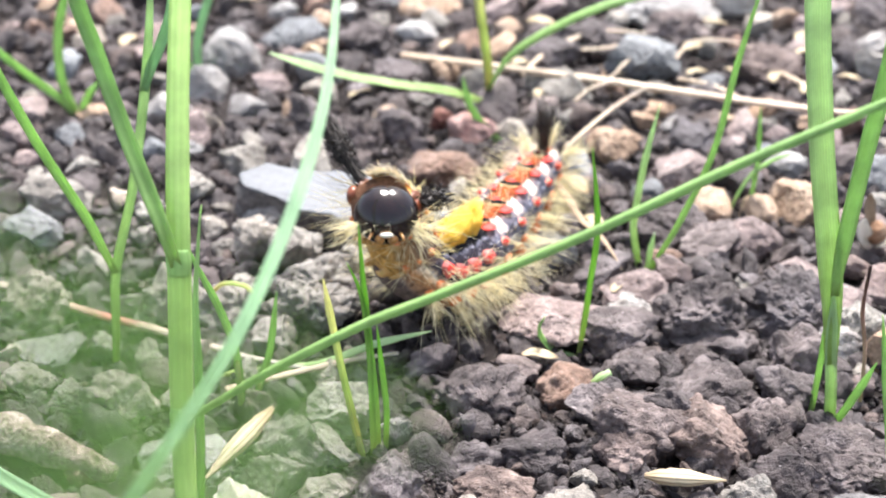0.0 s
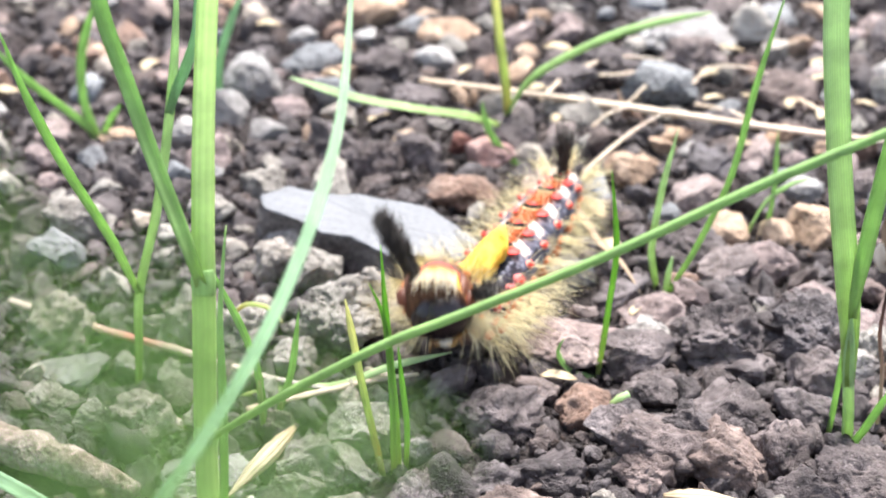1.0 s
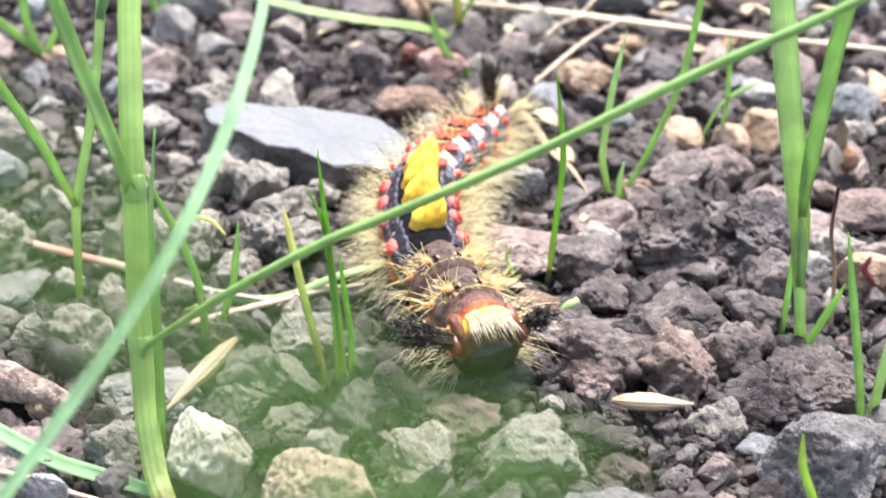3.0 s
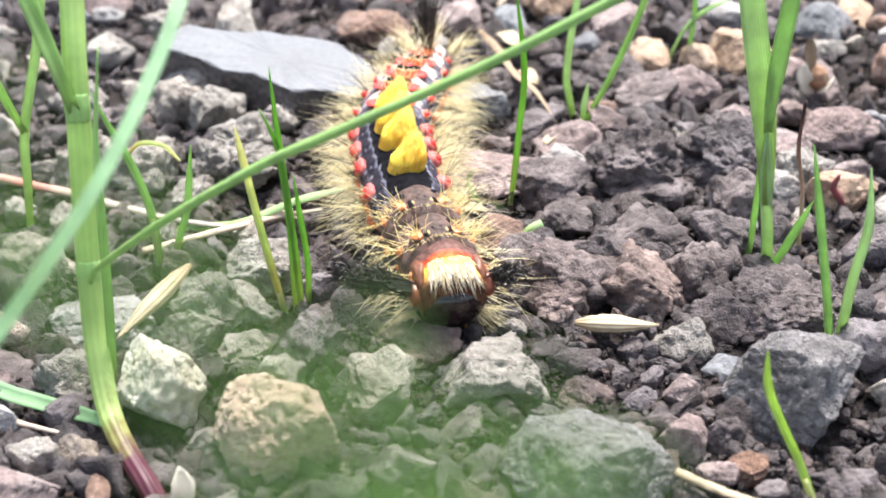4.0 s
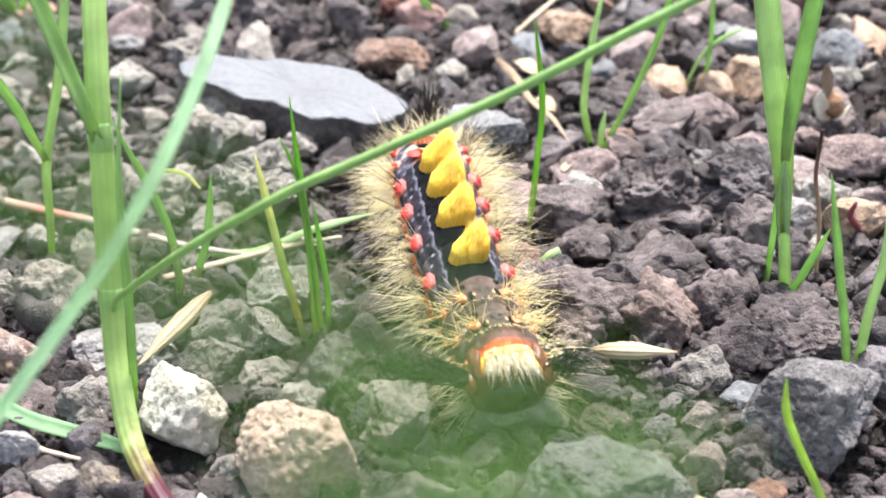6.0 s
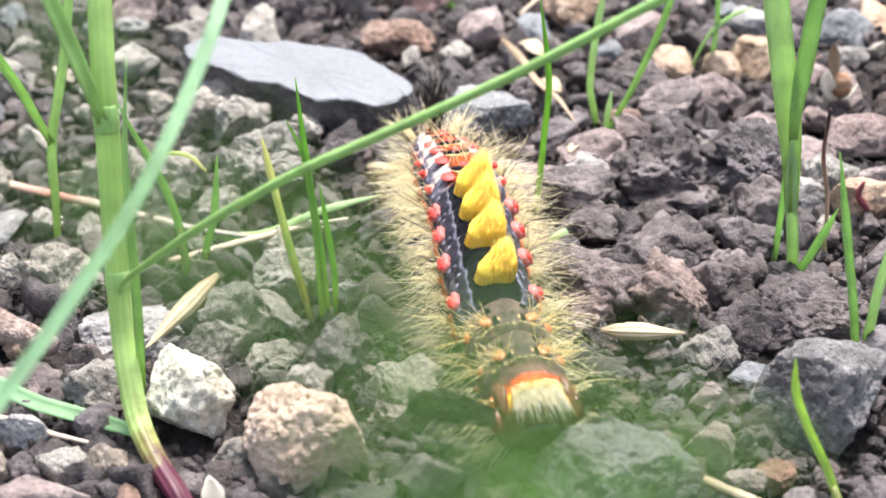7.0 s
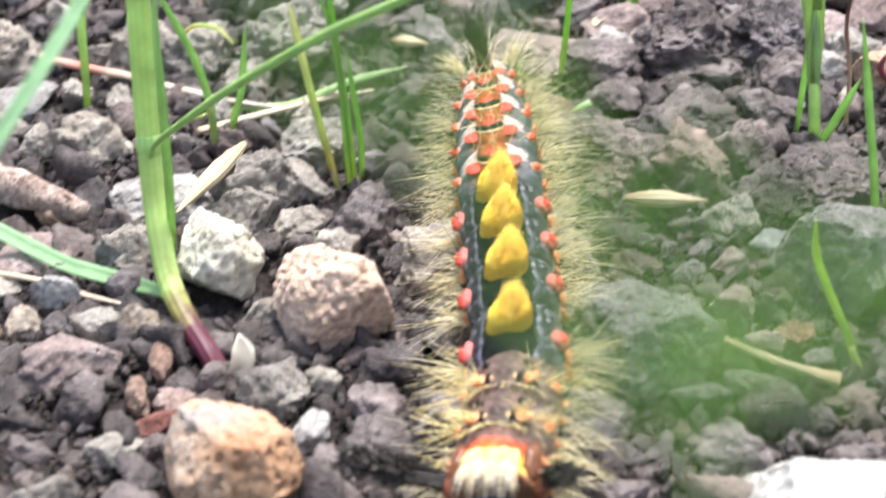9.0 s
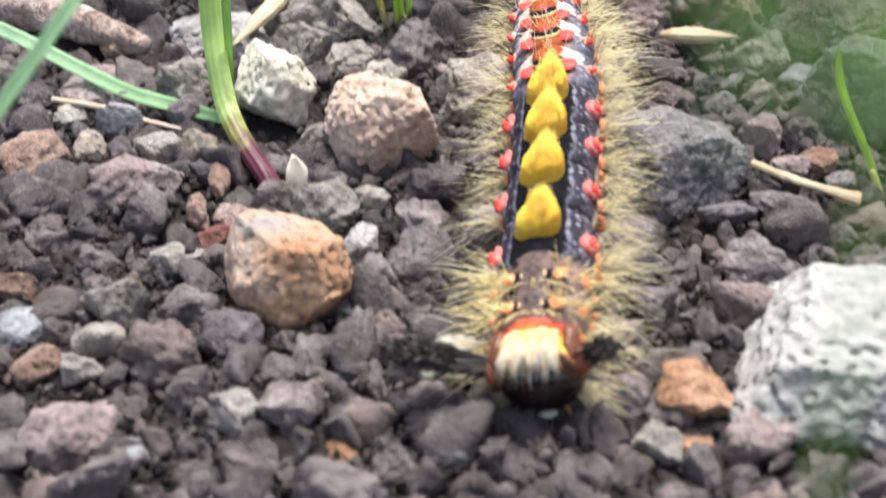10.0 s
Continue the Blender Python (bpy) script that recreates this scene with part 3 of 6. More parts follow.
field_of("clod", [
    (21.4, 24.8, 0.7, 2.30, 2.02, 1.60),
    (5.4, 25.4, 0.7, 2.31, 2.04, 1.61),
    (8.8, 28.7, 0.7, 2.58, 2.27, 1.60),
    (15.4, 31.0, 0.8, 2.40, 2.11, 1.68),
    (-5.7, 22.4, 0.5, 1.85, 1.63, 1.14),
    (23.9, 9.5, 0.6, 1.68, 1.48, 1.27),
    (16.8, 6.1, 0.6, 1.64, 1.45, 1.23),
    (6.1, -1.6, 0.7, 1.50, 1.32, 1.50),
    (17.8, -9.7, 0.8, 2.34, 2.06, 1.81),
    (13.6, -12.6, 0.5, 2.27, 2.00, 1.06),
    (-12.9, -34.3, 0.4, 0.96, 0.85, 0.90),
    (-11.7, -46.8, 0.6, 1.32, 1.16, 1.32),
    (-12.2, -49.4, 0.7, 1.49, 1.31, 1.49),
    (-10.4, -51.3, 0.5, 1.06, 0.94, 1.06),
    (-3.6, -44.2, 0.4, 1.20, 1.06, 1.00),
])
field_of("clod", [
    (17.0, -17.8, 0.7, 1.88, 1.65, 1.57),
    (-9.1, -26.3, 0.7, 1.58, 1.39, 1.58),
    (-3.4, -27.1, 0.8, 1.71, 1.50, 1.71),
    (-6.8, -23.2, 0.5, 1.32, 1.17, 1.18),
    (15.8, -24.7, 0.5, 1.72, 1.51, 1.20),
    (-4.3, -47.6, 0.3, 1.04, 0.92, 0.72),
    (-7.7, -49.6, 0.3, 0.91, 0.80, 0.57),
    (1.8, -53.1, 0.3, 1.52, 1.33, 0.61),
    (7.5, -46.0, 0.5, 1.05, 0.93, 1.05),
    (6.0, -47.7, 0.4, 1.15, 1.01, 0.84),
    (5.2, -55.2, 0.3, 0.95, 0.83, 0.62),
    (-2.4, -55.0, 0.4, 0.96, 0.84, 0.86),
    (-7.2, -54.3, 0.2, 1.18, 1.04, 0.47),
    (-18.8, -41.3, 0.4, 1.13, 0.99, 0.81),
    (-15.9, -42.9, 0.4, 0.98, 0.86, 0.86),
])
field_of("clod", [
    (-11.1, -42.5, 0.3, 0.86, 0.76, 0.73),
    (14.8, -33.5, 0.4, 0.93, 0.82, 0.93),
    (8.8, -29.9, 0.3, 1.40, 1.24, 0.56),
    (11.5, -30.8, 0.3, 0.76, 0.67, 0.61),
    (11.0, -33.7, 0.4, 0.98, 0.86, 0.85),
])
field_of("clodpale", [
    (-10.6, -13.1, 0.6, 1.41, 1.24, 1.26),
    (-13.3, -10.4, 0.8, 2.09, 1.84, 1.74),
    (-24.3, -10.5, 0.8, 1.94, 1.70, 1.80),
    (-23.0, -17.2, 0.3, 1.51, 1.33, 0.66),
    (-17.6, -19.9, 0.8, 1.92, 1.69, 1.81),
    (21.8, -11.7, 0.7, 1.58, 1.39, 1.58),
    (-14.8, -34.6, 0.4, 1.07, 0.94, 0.93),
    (-6.6, -39.1, 0.5, 1.42, 1.25, 1.18),
    (-14.7, -46.1, 0.6, 1.43, 1.26, 1.43),
    (-8.8, -52.6, 0.5, 1.16, 1.02, 1.16),
    (5.0, -29.2, 0.7, 2.26, 1.99, 1.49),
    (7.3, -53.8, 0.4, 0.96, 0.85, 0.96),
    (-12.7, -42.9, 0.4, 0.98, 0.86, 0.85),
    (13.9, -26.1, 0.4, 1.40, 1.23, 0.97),
])
field_of("clodpale", [
    (-6.2, -20.8, 0.6, 1.35, 1.19, 1.35),
    (-6.7, -27.0, 0.4, 1.26, 1.11, 0.93),
    (-7.5, -33.9, 0.5, 1.06, 0.93, 1.05),
    (-14.5, -28.8, 0.5, 1.30, 1.15, 1.18),
    (-0.3, -30.5, 0.7, 1.66, 1.46, 1.57),
])
field_of("tan", [
    (-18.7, -25.4, 0.4, 0.84, 0.74, 0.84),
    (9.7, 12.7, 0.4, 1.57, 1.38, 0.88),
    (20.5, 4.1, 0.6, 1.65, 1.45, 1.25),
    (24.0, 3.5, 0.3, 0.75, 0.66, 0.75),
    (-3.8, 37.0, 0.4, 2.49, 2.19, 1.00),
])
field_of("blue", [
    (-26.3, -1.3, 0.6, 1.65, 1.45, 1.37),
    (12.1, 24.4, 0.9, 2.41, 2.12, 1.96),
    (17.4, -16.8, 0.3, 1.50, 1.32, 0.60),
    (-21.1, 9.6, 0.5, 1.13, 1.00, 1.13),
    (-26.9, 12.1, 0.4, 1.15, 1.02, 0.95),
    (-13.9, 30.7, 0.5, 2.40, 2.11, 1.12),
    (3.5, -2.7, 0.6, 2.6, 2.2, 1.15),
    (-18.2, -47.4, 0.3, 1.08, 0.95, 0.77),
    (-12.5, -54.5, 0.3, 0.86, 0.76, 0.57),
    (-0.4, -54.7, 0.4, 0.81, 0.71, 0.81),
    (15.8, -28.2, 0.2, 1.17, 1.03, 0.47),
    (-4.7, -45.2, 0.35, 1.2, 1.0, 0.4),
])
field_of("pink", [
    (-0.2, 13.2, 0.6, 1.58, 1.39, 1.34),
])
field_of("red", [
    (-2.1, 15.2, 0.4, 0.98, 0.86, 0.98),
    (-11.0, -40.7, 0.4, 1.4, 0.5, 0.35),
])
field_of("brown", [
    (-2.0, 8.2, 0.5, 2.08, 1.83, 1.18),
    (5.4, -17.0, 0.5, 1.65, 1.46, 1.07),
    (-1.4, 7.6, 0.5, 1.97, 1.74, 1.12),
    (-20.7, -35.0, 0.4, 1.63, 1.43, 0.95),
    (-12.3, -39.3, 0.5, 0.5, 1.1, 0.7),
    (-11.6, -37.2, 0.5, 0.5, 1.2, 0.6),
    (-19.1, -44.6, 0.4, 0.97, 0.85, 0.97),
    (-17.2, -49.5, 0.4, 1.29, 1.13, 1.00),
    (-18.4, -20.8, 0.2, 1.36, 1.19, 0.54),
    (15.5, -35.7, 0.3, 0.86, 0.76, 0.65),
])
field_of("mauve", [
    (5.0, -10.8, 0.5, 2.87, 2.52, 1.20),
    (9.5, -7.6, 0.6, 1.80, 1.58, 1.32),
    (9.7, -8.1, 0.4, 1.73, 1.53, 0.94),
    (-15.3, -53.5, 0.6, 2.04, 1.80, 1.23),
    (-19.1, -28.9, 0.3, 1.83, 1.61, 0.73),
    (-15.3, -37.0, 0.6, 1.96, 1.72, 1.23),
    (-10.8, -39.7, 0.3, 1.01, 0.89, 0.56),
    (14.3, -35.9, 0.3, 0.80, 0.70, 0.61),
    (13.5, -30.4, 0.4, 0.91, 0.81, 0.86),
    (12.8, -33.7, 0.5, 1.10, 0.97, 1.10),
])
field_of("cream", [
    (-9.8, -31.1, 1.7, 2.04, 1.80, 2.04),
])
field_of("tanpink", [
    (-4.3, -34.2, 1.7, 2.56, 2.25, 2.34),
])
field_of("tanorange", [
    (-7.5, -45.0, 1.2, 2.63, 2.31, 2.63),
])
field_of("orange", [
    (9.1, -51.4, 0.6, 1.76, 1.55, 1.32),
    (8.8, -53.7, 0.2, 0.75, 0.66, 0.43),
    (-4.7, -54.1, 0.2, 0.99, 0.87, 0.40),
])
field_of("clodgrey", [
    (8.4, -36.7, 1.0, 3.23, 2.84, 2.26),
    (18.3, -31.6, 1.2, 2.67, 2.35, 2.67),
])


field_of("clodpale", [
    (-12.6, -3.2, 1.2, 1.5, 1.3, 1.4),
    (-10.2, -4.4, 1.2, 1.6, 1.3, 1.5),
    (-8.6, -6.6, 0.9, 1.7, 1.4, 1.4),
])
field_of("tan", [
    (20.7, 2.9, 0.8, 1.7, 1.5, 1.2),
    (9.3, 11.2, 0.8, 1.6, 1.4, 1.2),
    (23.4, -13.2, 0.7, 1.9, 1.6, 1.3),
])
field_of("mauve", [
    (24.8, -6.7, 0.8, 1.8, 1.5, 1.2),
    (13.4, 7.4, 0.8, 1.7, 1.5, 1.2),
    (21.3, -9.2, 0.7, 1.6, 1.4, 1.2),
    (16.7, -1.4, 0.8, 1.8, 1.5, 1.3),
    (19.2, -5.4, 0.7, 1.4, 1.3, 1.1),
])
field_of("blue", [
    (26.4, 7.3, 0.8, 1.8, 1.6, 1.2),
])
field_of("pale", [
    (9.2, -9.7, 0.6, 1.3, 1.1, 0.9),
    (20.5, -12.6, 0.7, 1.5, 1.3, 1.1),
])


def make_slab():
    """The flat grey slab: a bevelled plate with a broken rim, tilted towards the light."""
    rim = [(-7.7, 2.0), (-6.0, 3.2), (-2.6, 2.7), (-1.8, 3.0), (2.6, 2.5), (3.6, 1.8), (6.5, -0.5), (6.2, -1.4), (4.6, -2.6), (2.9, -2.1), (1.0, -2.3), (-1.4, -1.0), (-3.2, -0.9), (-4.8, 0.1), (-7.2, 0.9)]
    pts = []
    for a, b in zip(rim, rim[1:] + rim[:1]):
        pts += [np.array((a[0] + (b[0] - a[0]) * u, a[1] + (b[1] - a[1]) * u, 0)) for u in np.linspace(0, 1, 7)[:-1]]
    n = len(pts)
    rng = np.random.default_rng(5)
    verts, faces = [], []
    for level, (grow, z) in enumerate([(0.55, 1.3), (0.97, 1.28), (1.0, 1.2), (1.0, 0.75), (1.03, 0.2), (1.0, -0.5), (1.05, -1.6)]):
        for p in pts:
            k = grow + (0.045 * noise.noise(Vector(p) * 1.6 + Vector((0, 0, level * 0.4))) if 0 < level < 6 else 0)
            verts.append((p[0] * k, p[1] * k * 1.25, z + (0.05 if level < 3 else 0.3) * noise.noise(Vector((p[0] * 0.9, p[1] * 0.9, level))) + rng.normal(0, 0.01)))
    for r in range(6):
        faces += [(r * n + i, r * n + (i + 1) % n, (r + 1) * n + (i + 1) % n, (r + 1) * n + i) for i in range(n)]
    verts.append((0, 0.6, 1.32))
    faces += [(len(verts) - 1, (i + 1) % n, i) for i in range(n)]
    ob = new("stone_slab", mesh("stone_slab", verts, [f[::-1] for f in faces], [SLATE_TOP, SLATE_SIDE], smooth=False, slots=[1 if 2 * n <= i < 6 * n else 0 for i in range(len(faces))]))
    ob.matrix_basis = at(-6.9, -0.8, 1.3, 4, 3, -3)
    PLACED.append((-9.5, 2.4, 4.2))
    PLACED.append((-4, 0.8, 4.2))
    tagged(ob, "flat pale blue-grey slab of stone with broken edges", "stone slab", "stones and clods on the soil")


make_slab()


def make_twig():
    pts = [(-31, -20.0, 1.3), (-25.4, -22.3, 1.5), (-20.6, -24.4, 1.4), (-16.9, -26.0, 0.9)]
    PLACED.extend((x, y, 1.7) for x in (-29, -26.5, -24, -21.5, -19, -17) for y in (-20.0 - (x + 31) * 0.43,))
    twig = new("twig", tube_mesh("twig", shifted(pts, (-24, -23, 0)), [1.15, 1.2, 1.0, 0.95, 0.5], BARK, 16, 48, 0.35, 3))
    twig.matrix_basis = at(-24, -23, 0)
    tagged(twig, "thick broken twig with pale peeling bark", "twig")


make_twig()


# ---- loose clods, crumbs and grit that fill the soil ----
def scatter():
    rng = np.random.default_rng(21)
    kinds = [mesh("soil_clod", np.multiply(v, s), f, ROCK[k]) for v, f, s, k in
             ((*boulder(300 + i, 4, 11, 0.38, 0.11, 0.4, 0.22), rng.uniform(0.6, 1.2, 3) * (1, 1, 0.8), "clodpale" if i % 7 == 6 else "clod") for i in range(21))]
    taken = [np.array(PLACED)]
    far_kinds = [mesh("pebble", np.multiply(v, s), f, ROCK[k]) for v, f, s, k in
                 ((*boulder(400 + i, 4, 9, 0.3, 0.07, 0.5), rng.uniform(0.65, 1.15, 3) * (1, 1, 0.75), ("pale", "tan", "blue", "clodpale", "mauve", "mauve", "brown")[i % 7]) for i in range(14))]
    made = []
    tries = 0
    while len(made) < 370 and tries < 40000:
        tries += 1
        r = rng.choice([2.6, 2.0, 1.7, 1.4, 1.2, 1.1]) * rng.uniform(0.9, 1.1)
        y = rng.uniform(-60, 44)
        half = 20 + (y + 60) * 0.22
        x = rng.uniform(-half, half)
        if y < -5 and r > 2.1:
            continue
        near = np.vstack(taken + made[-300:])
        d = np.hypot(near[:, 0] - x, near[:, 1] - y)
        if (d < 0.74 * (near[:, 2] + r)).any():
            continue
        if y < -40:  # lower, wider clods in the damp crust
            r *= 1.2
        made.append(np.array([[x, y, r]]))
        pebble = rng.random() < (0.7 if y > 8 else 0.45 if y > -6 and x > 6 else 0.03)
        ob = new("pebble", far_kinds[rng.integers(14)]) if pebble else new("soil_clod", kinds[rng.choice([6, 13, 20]) if (y > 2 and rng.random() < 0.5) or (x < -5 and -36 < y < 8 and rng.random() < 0.75) else rng.integers(21)])
        ob.matrix_basis = at(x, y, ground_height(x, y) + 0.25 * r, *rng.uniform(-40, 40, 2), rng.uniform(0, 360)) @ Matrix.Diagonal((r, r, r, 1))
        tagged(ob, *(("small weathered pebble among the soil clods", "pebble") if pebble else ("small grey-brown clod of crumbly soil", "soil clod")), "stones and clods on the soil")
    all_big = np.vstack(taken + made)

    def filler(name, label, count, sizes, level, seeds, sink, thin):
        shapes = [boulder(500 + i, level, 10, 0.36, 0.13 if level > 1 else 0, 0.36, 0.26) for i in range(seeds)]
        verts, faces, base, n = [], [], 0, 0
        while n < count:
            r = rng.uniform(*sizes) * rng.choice([1, 1, 0.75])
            y = rng.uniform(-61, 46)
            half = 21 + (y + 60) * 0.23
            x = rng.uniform(-half, half)
            d = np.hypot(all_big[:, 0] - x, all_big[:, 1] - y)
            if (d < thin * all_big[:, 2]).any() and rng.random() < 0.9:
                continue
            v, f = shapes[rng.integers(seeds)]
            q = np.array(Euler(rng.uniform(0, 6.3, 3)).to_matrix())
            v = (v * rng.uniform(0.5, 1.3, 3)) @ q.T * r + (x, y, ground_height(x, y) + sink * r + rng.uniform(0, 0.25))
            verts.append(v)
            faces.append(np.array(f) + base)
            base += len(v)
            n += 1
        tagged(new(name, mesh(name, np.vstack(verts), np.vstack(faces).tolist(), SHADED_GRIT if level == 1 else CRUMB, smooth=level > 2)), label, "soil", kind="stuff")

    filler("soil_crumbs", "loose grey-brown crumbs of dry soil", 2000, (0.7, 1.45), 3, 24, -0.12, 0.85)
    filler("small_crumbs", "small loose crumbs of dry soil", 3600, (0.32, 0.62), 2, 20, 0.12, 0.9)
    filler("soil_grit", "fine grit between the clods, colour darkened for the shade there", 16000, (0.1, 0.34), 1, 16, 0.5, 0.85)


scatter()


# ---- grass and dry plant bits ----
def clump(name, origin, label, blades, group="grass plants in the soil"):
    """A grass plant: blades rooted at one place. blades: part name, points, width, material, and options."""
    root = group_of(name, *origin, label, "grass", group)
    for part_name, points, width, mat, opts in blades:
        part(part_name, blade_mesh(part_name, shifted(points, origin), width, mat, **opts), root)
    if len(blades) == 1:
        pts = shifted(blades[0][1], origin)
        foot = [np.add(pts[0], (0, 0.02, -0.1)), np.multiply(np.add(pts[0], pts[1]), 0.5), np.array(pts[1])]
        part("sheath", tube_mesh("sheath", foot, [0.34 * blades[0][2], 0.4 * blades[0][2], 0.3 * blades[0][2]], YELLOWED, 8, 12), root, "pale sheath at the foot")
    return root


def make_stalk_plant():
    o = (-9.0, -37.4, 0.0)
    plant_root = group_of("grass_plant", *o, "thick bright green grass stalk with a purple base", "grass", "grass plants in the soil")
    stem = [(-8.7, -37.8, -0.3), (-9.6, -36.6, 0.6), (-10.5, -35.2, 0.95), (-11.3, -33.8, 1.45), (-11.8, -32.7, 2.0), (-12.25, -31.3, 3.3), (-12.5, -30.1, 5.1), (-12.57, -29.0, 8.2), (-12.5, -28.1, 12.2), (-12.45, -27.2, 16.0), (-12.5, -24.5, 21.0), (-12.6, -20.0, 27.0), (-12.6, -18.0, 32.0)]
    stalk = part("stalk", tube_mesh("stalk", shifted(stem, o), [0.48, 0.52, 0.54, 0.53, 0.5, 0.48, 0.48], STALK, 14, 80, 0.05, 1, 0.75), plant_root, "green stalk, purple at its foot")
    part("node", tube_mesh("node", shifted([(-12.46, -28.0, 13.3), (-12.46, -27.85, 13.9), (-12.46, -27.7, 14.5)], o), [0.5, 0.58, 0.5], NODE, 14, 10, 0, 0, 0.78), stalk)
    part("node", tube_mesh("node", shifted([(-12.55, -29.6, 6.2), (-12.56, -29.45, 6.7), (-12.57, -29.3, 7.2)], o), [0.53, 0.6, 0.53], NODE, 14, 10, 0, 0, 0.78), stalk)
    sheath = [(-11.8, -31.0, 1.9), (-11.6, -31.0, 5.1), (-11.5, -30.8, 7.7), (-11.5, -30.2, 10.5), (-11.6, -29.1, 12.9), (-11.5, -27.6, 15.4), (-11.4, -27.2, 16.4)]
    part("leaf_sheath", blade_mesh("leaf_sheath", shifted(sheath, o), 0.42, LEAF, fold=0.5, taper=0.6), plant_root, "narrow leaf sheath along the stalk")
    part("blade", blade_mesh("blade", shifted([(-12.4, -29.9, 6.5), (-11.7, -31.6, 8.2), (-10.2, -32.7, 9.9), (-8.4, -33.3, 11.5), (-6.1, -33.6, 13.1), (-3.6, -33.7, 14.6), (-0.8, -33.7, 15.9), (4.9, -33.1, 18.35), (10.7, -33, 21.5), (16.2, -33, 24.3), (22, -33, 27.5)], o), 0.41, LEAF, (0, 0.6, 0.8), fold=0.35, count=70, taper=1.6), plant_root, "long arching green blade")
    part("blade", blade_mesh("blade", shifted([(-12.5, -28.3, 13.9), (-12.8, -28.4, 15.4), (-13.3, -27.8, 16.5), (-14.6, -26.3, 19.3), (-15.7, -25.2, 22.3), (-16.6, -24.8, 25.4), (-17.0, -24.8, 29)], o), 0.72, LEAF, (1, 0.2, 0.4), fold=0.3, taper=1.6), plant_root)
    part("blade", blade_mesh("blade", shifted([(-11.5, -33.2, 1.3), (-12.4, -32.4, 0.95), (-13.4, -31.8, 0.85), (-15.0, -31.2, 0.95), (-16.8, -30.6, 1.15), (-18.6, -29.6, 1.4), (-20.6, -28.6, 1.9), (-22.8, -27.8, 2.7), (-26.4, -27.3, 4.4)], o), 0.75, PALE_LEAF, (0.2, 0.9, 0.4), fold=0.25, taper=1.6), plant_root)
    part("dry_scale", blade_mesh("dry_scale", shifted([(-8.5, -38.1, 0.1), (-8.1, -38.0, 0.7), (-7.95, -37.6, 1.4), (-8.15, -37.0, 2.0)], o), 1.0, PAPER, (1, 0.2, -0.3), fold=0.3, count=12), plant_root, "papery white scale")
    return plant_root


make_stalk_plant()

# a long pale blade that leans across in front of the stalk and sways a little
LEANING_BLADE = clump("grass_plant", (-35.0, -82.0, 0.0), "long pale green blade leaning across the stalk", [
    ("blade", [(-35, -82, -0.4), (-29, -75, 2.2), (-24.7, -69.0, 5.1), (-20.6, -63.5, 9.1), (-16.7, -58.9, 12.6), (-13.1, -54.7, 15.7), (-10.1, -50.6, 18.5), (-7.6, -46.5, 21.1), (-5.9, -41.9, 23.7), (-5.0, -36.7, 26.2), (-5.0, -30.4, 28.8), (-5.2, -26, 31)], 0.47, PALE_LEAF, {"side": (1, 0.2, -0.3), "count": 60, "taper": 1.4}),
])

clump("grass_plant", (-18.8, -15.8, 0.0), "forked slender green grass plant", [
    ("stem", [(-18.8, -15.8, -0.4), (-18.5, -15.8, 3), (-18.2, -15.8, 6.4), (-16.9, -15.8, 11.3), (-15.8, -15.8, 17), (-15.2, -15.8, 21.5), (-14.9, -15.8, 26)], 0.5, BRIGHT, {"fold": 0.4}),
    ("blade", [(-18.2, -15.8, 6.2), (-18.6, -16.4, 8.0), (-19.2, -17, 10.3), (-20.8, -18, 14.6), (-22, -19, 18.8), (-22.8, -19.6, 22.5)], 0.52, LEAF, {"fold": 0.3}),
    ("blade", [(-15.9, -15.8, 16.6), (-15.4, -16, 18), (-14.8, -16, 19.3), (-14.1, -16, 21.4), (-13.8, -16, 25)], 0.55, PALE_LEAF, {"fold": 0.25}),
])

clump("grass_plant", (-27.5, 16.6, 0.0), "small curved green grass seedling", [
    ("blade", [(-27.5, 16.6, -0.3), (-28.2, 16.6, 1.6), (-28.5, 16.6, 3.4), (-28.3, 16.6, 6.4), (-27.5, 16.6, 9), (-26.5, 16.6, 11)], 0.62, LEAF, {}),
    ("blade", [(-27.6, 16.5, -0.2), (-28.4, 16.3, 1.2), (-29.5, 16, 2.4), (-32, 15, 5.3), (-34, 14.5, 8)], 0.6, LEAF, {}),
    ("blade", [(-27.4, 16.6, 0.2), (-26.6, 16.4, 1.8), (-25.8, 16.4, 2.8)], 0.5, LEAF, {"count": 12}),
])

clump("grass_plant", (1.2, 17.0, 0.0), "green grass seedling with a reddish foot", [
    ("stem", [(1.3, 17, -0.3), (1.1, 17, 2), (0.9, 17, 4.3), (0.3, 17, 8.8), (-0.1, 17, 12.5)], 0.62, YELLOWED, {"fold": 0.5, "taper": 2.0}),
    ("blade", [(1.0, 16.6, 1.4), (-1.8, 15.2, 2.9), (-5.2, 14, 3.9), (-9.6, 13, 5.2), (-13.4, 12, 6.9)], 0.62, BRIGHT, {"side": (0.2, 0.9, 0.3), "taper": 2.0}),
    ("blade", [(1.0, 17, 2.2), (2.2, 17, 4.4), (3.9, 17, 5.9), (7.7, 18, 7.6), (11.2, 19, 8.4), (15, 20, 8.8)], 0.62, LEAF, {"side": (0, 0.8, 0.6), "taper": 1.6}),
    ("blade", [(2.2, 13, -0.2), (1.5, 13, 0.5), (0.3, 13, 1.9), (-0.4, 13, 3.4), (-0.7, 13, 4.9)], 0.5, LEAF, {}),
])

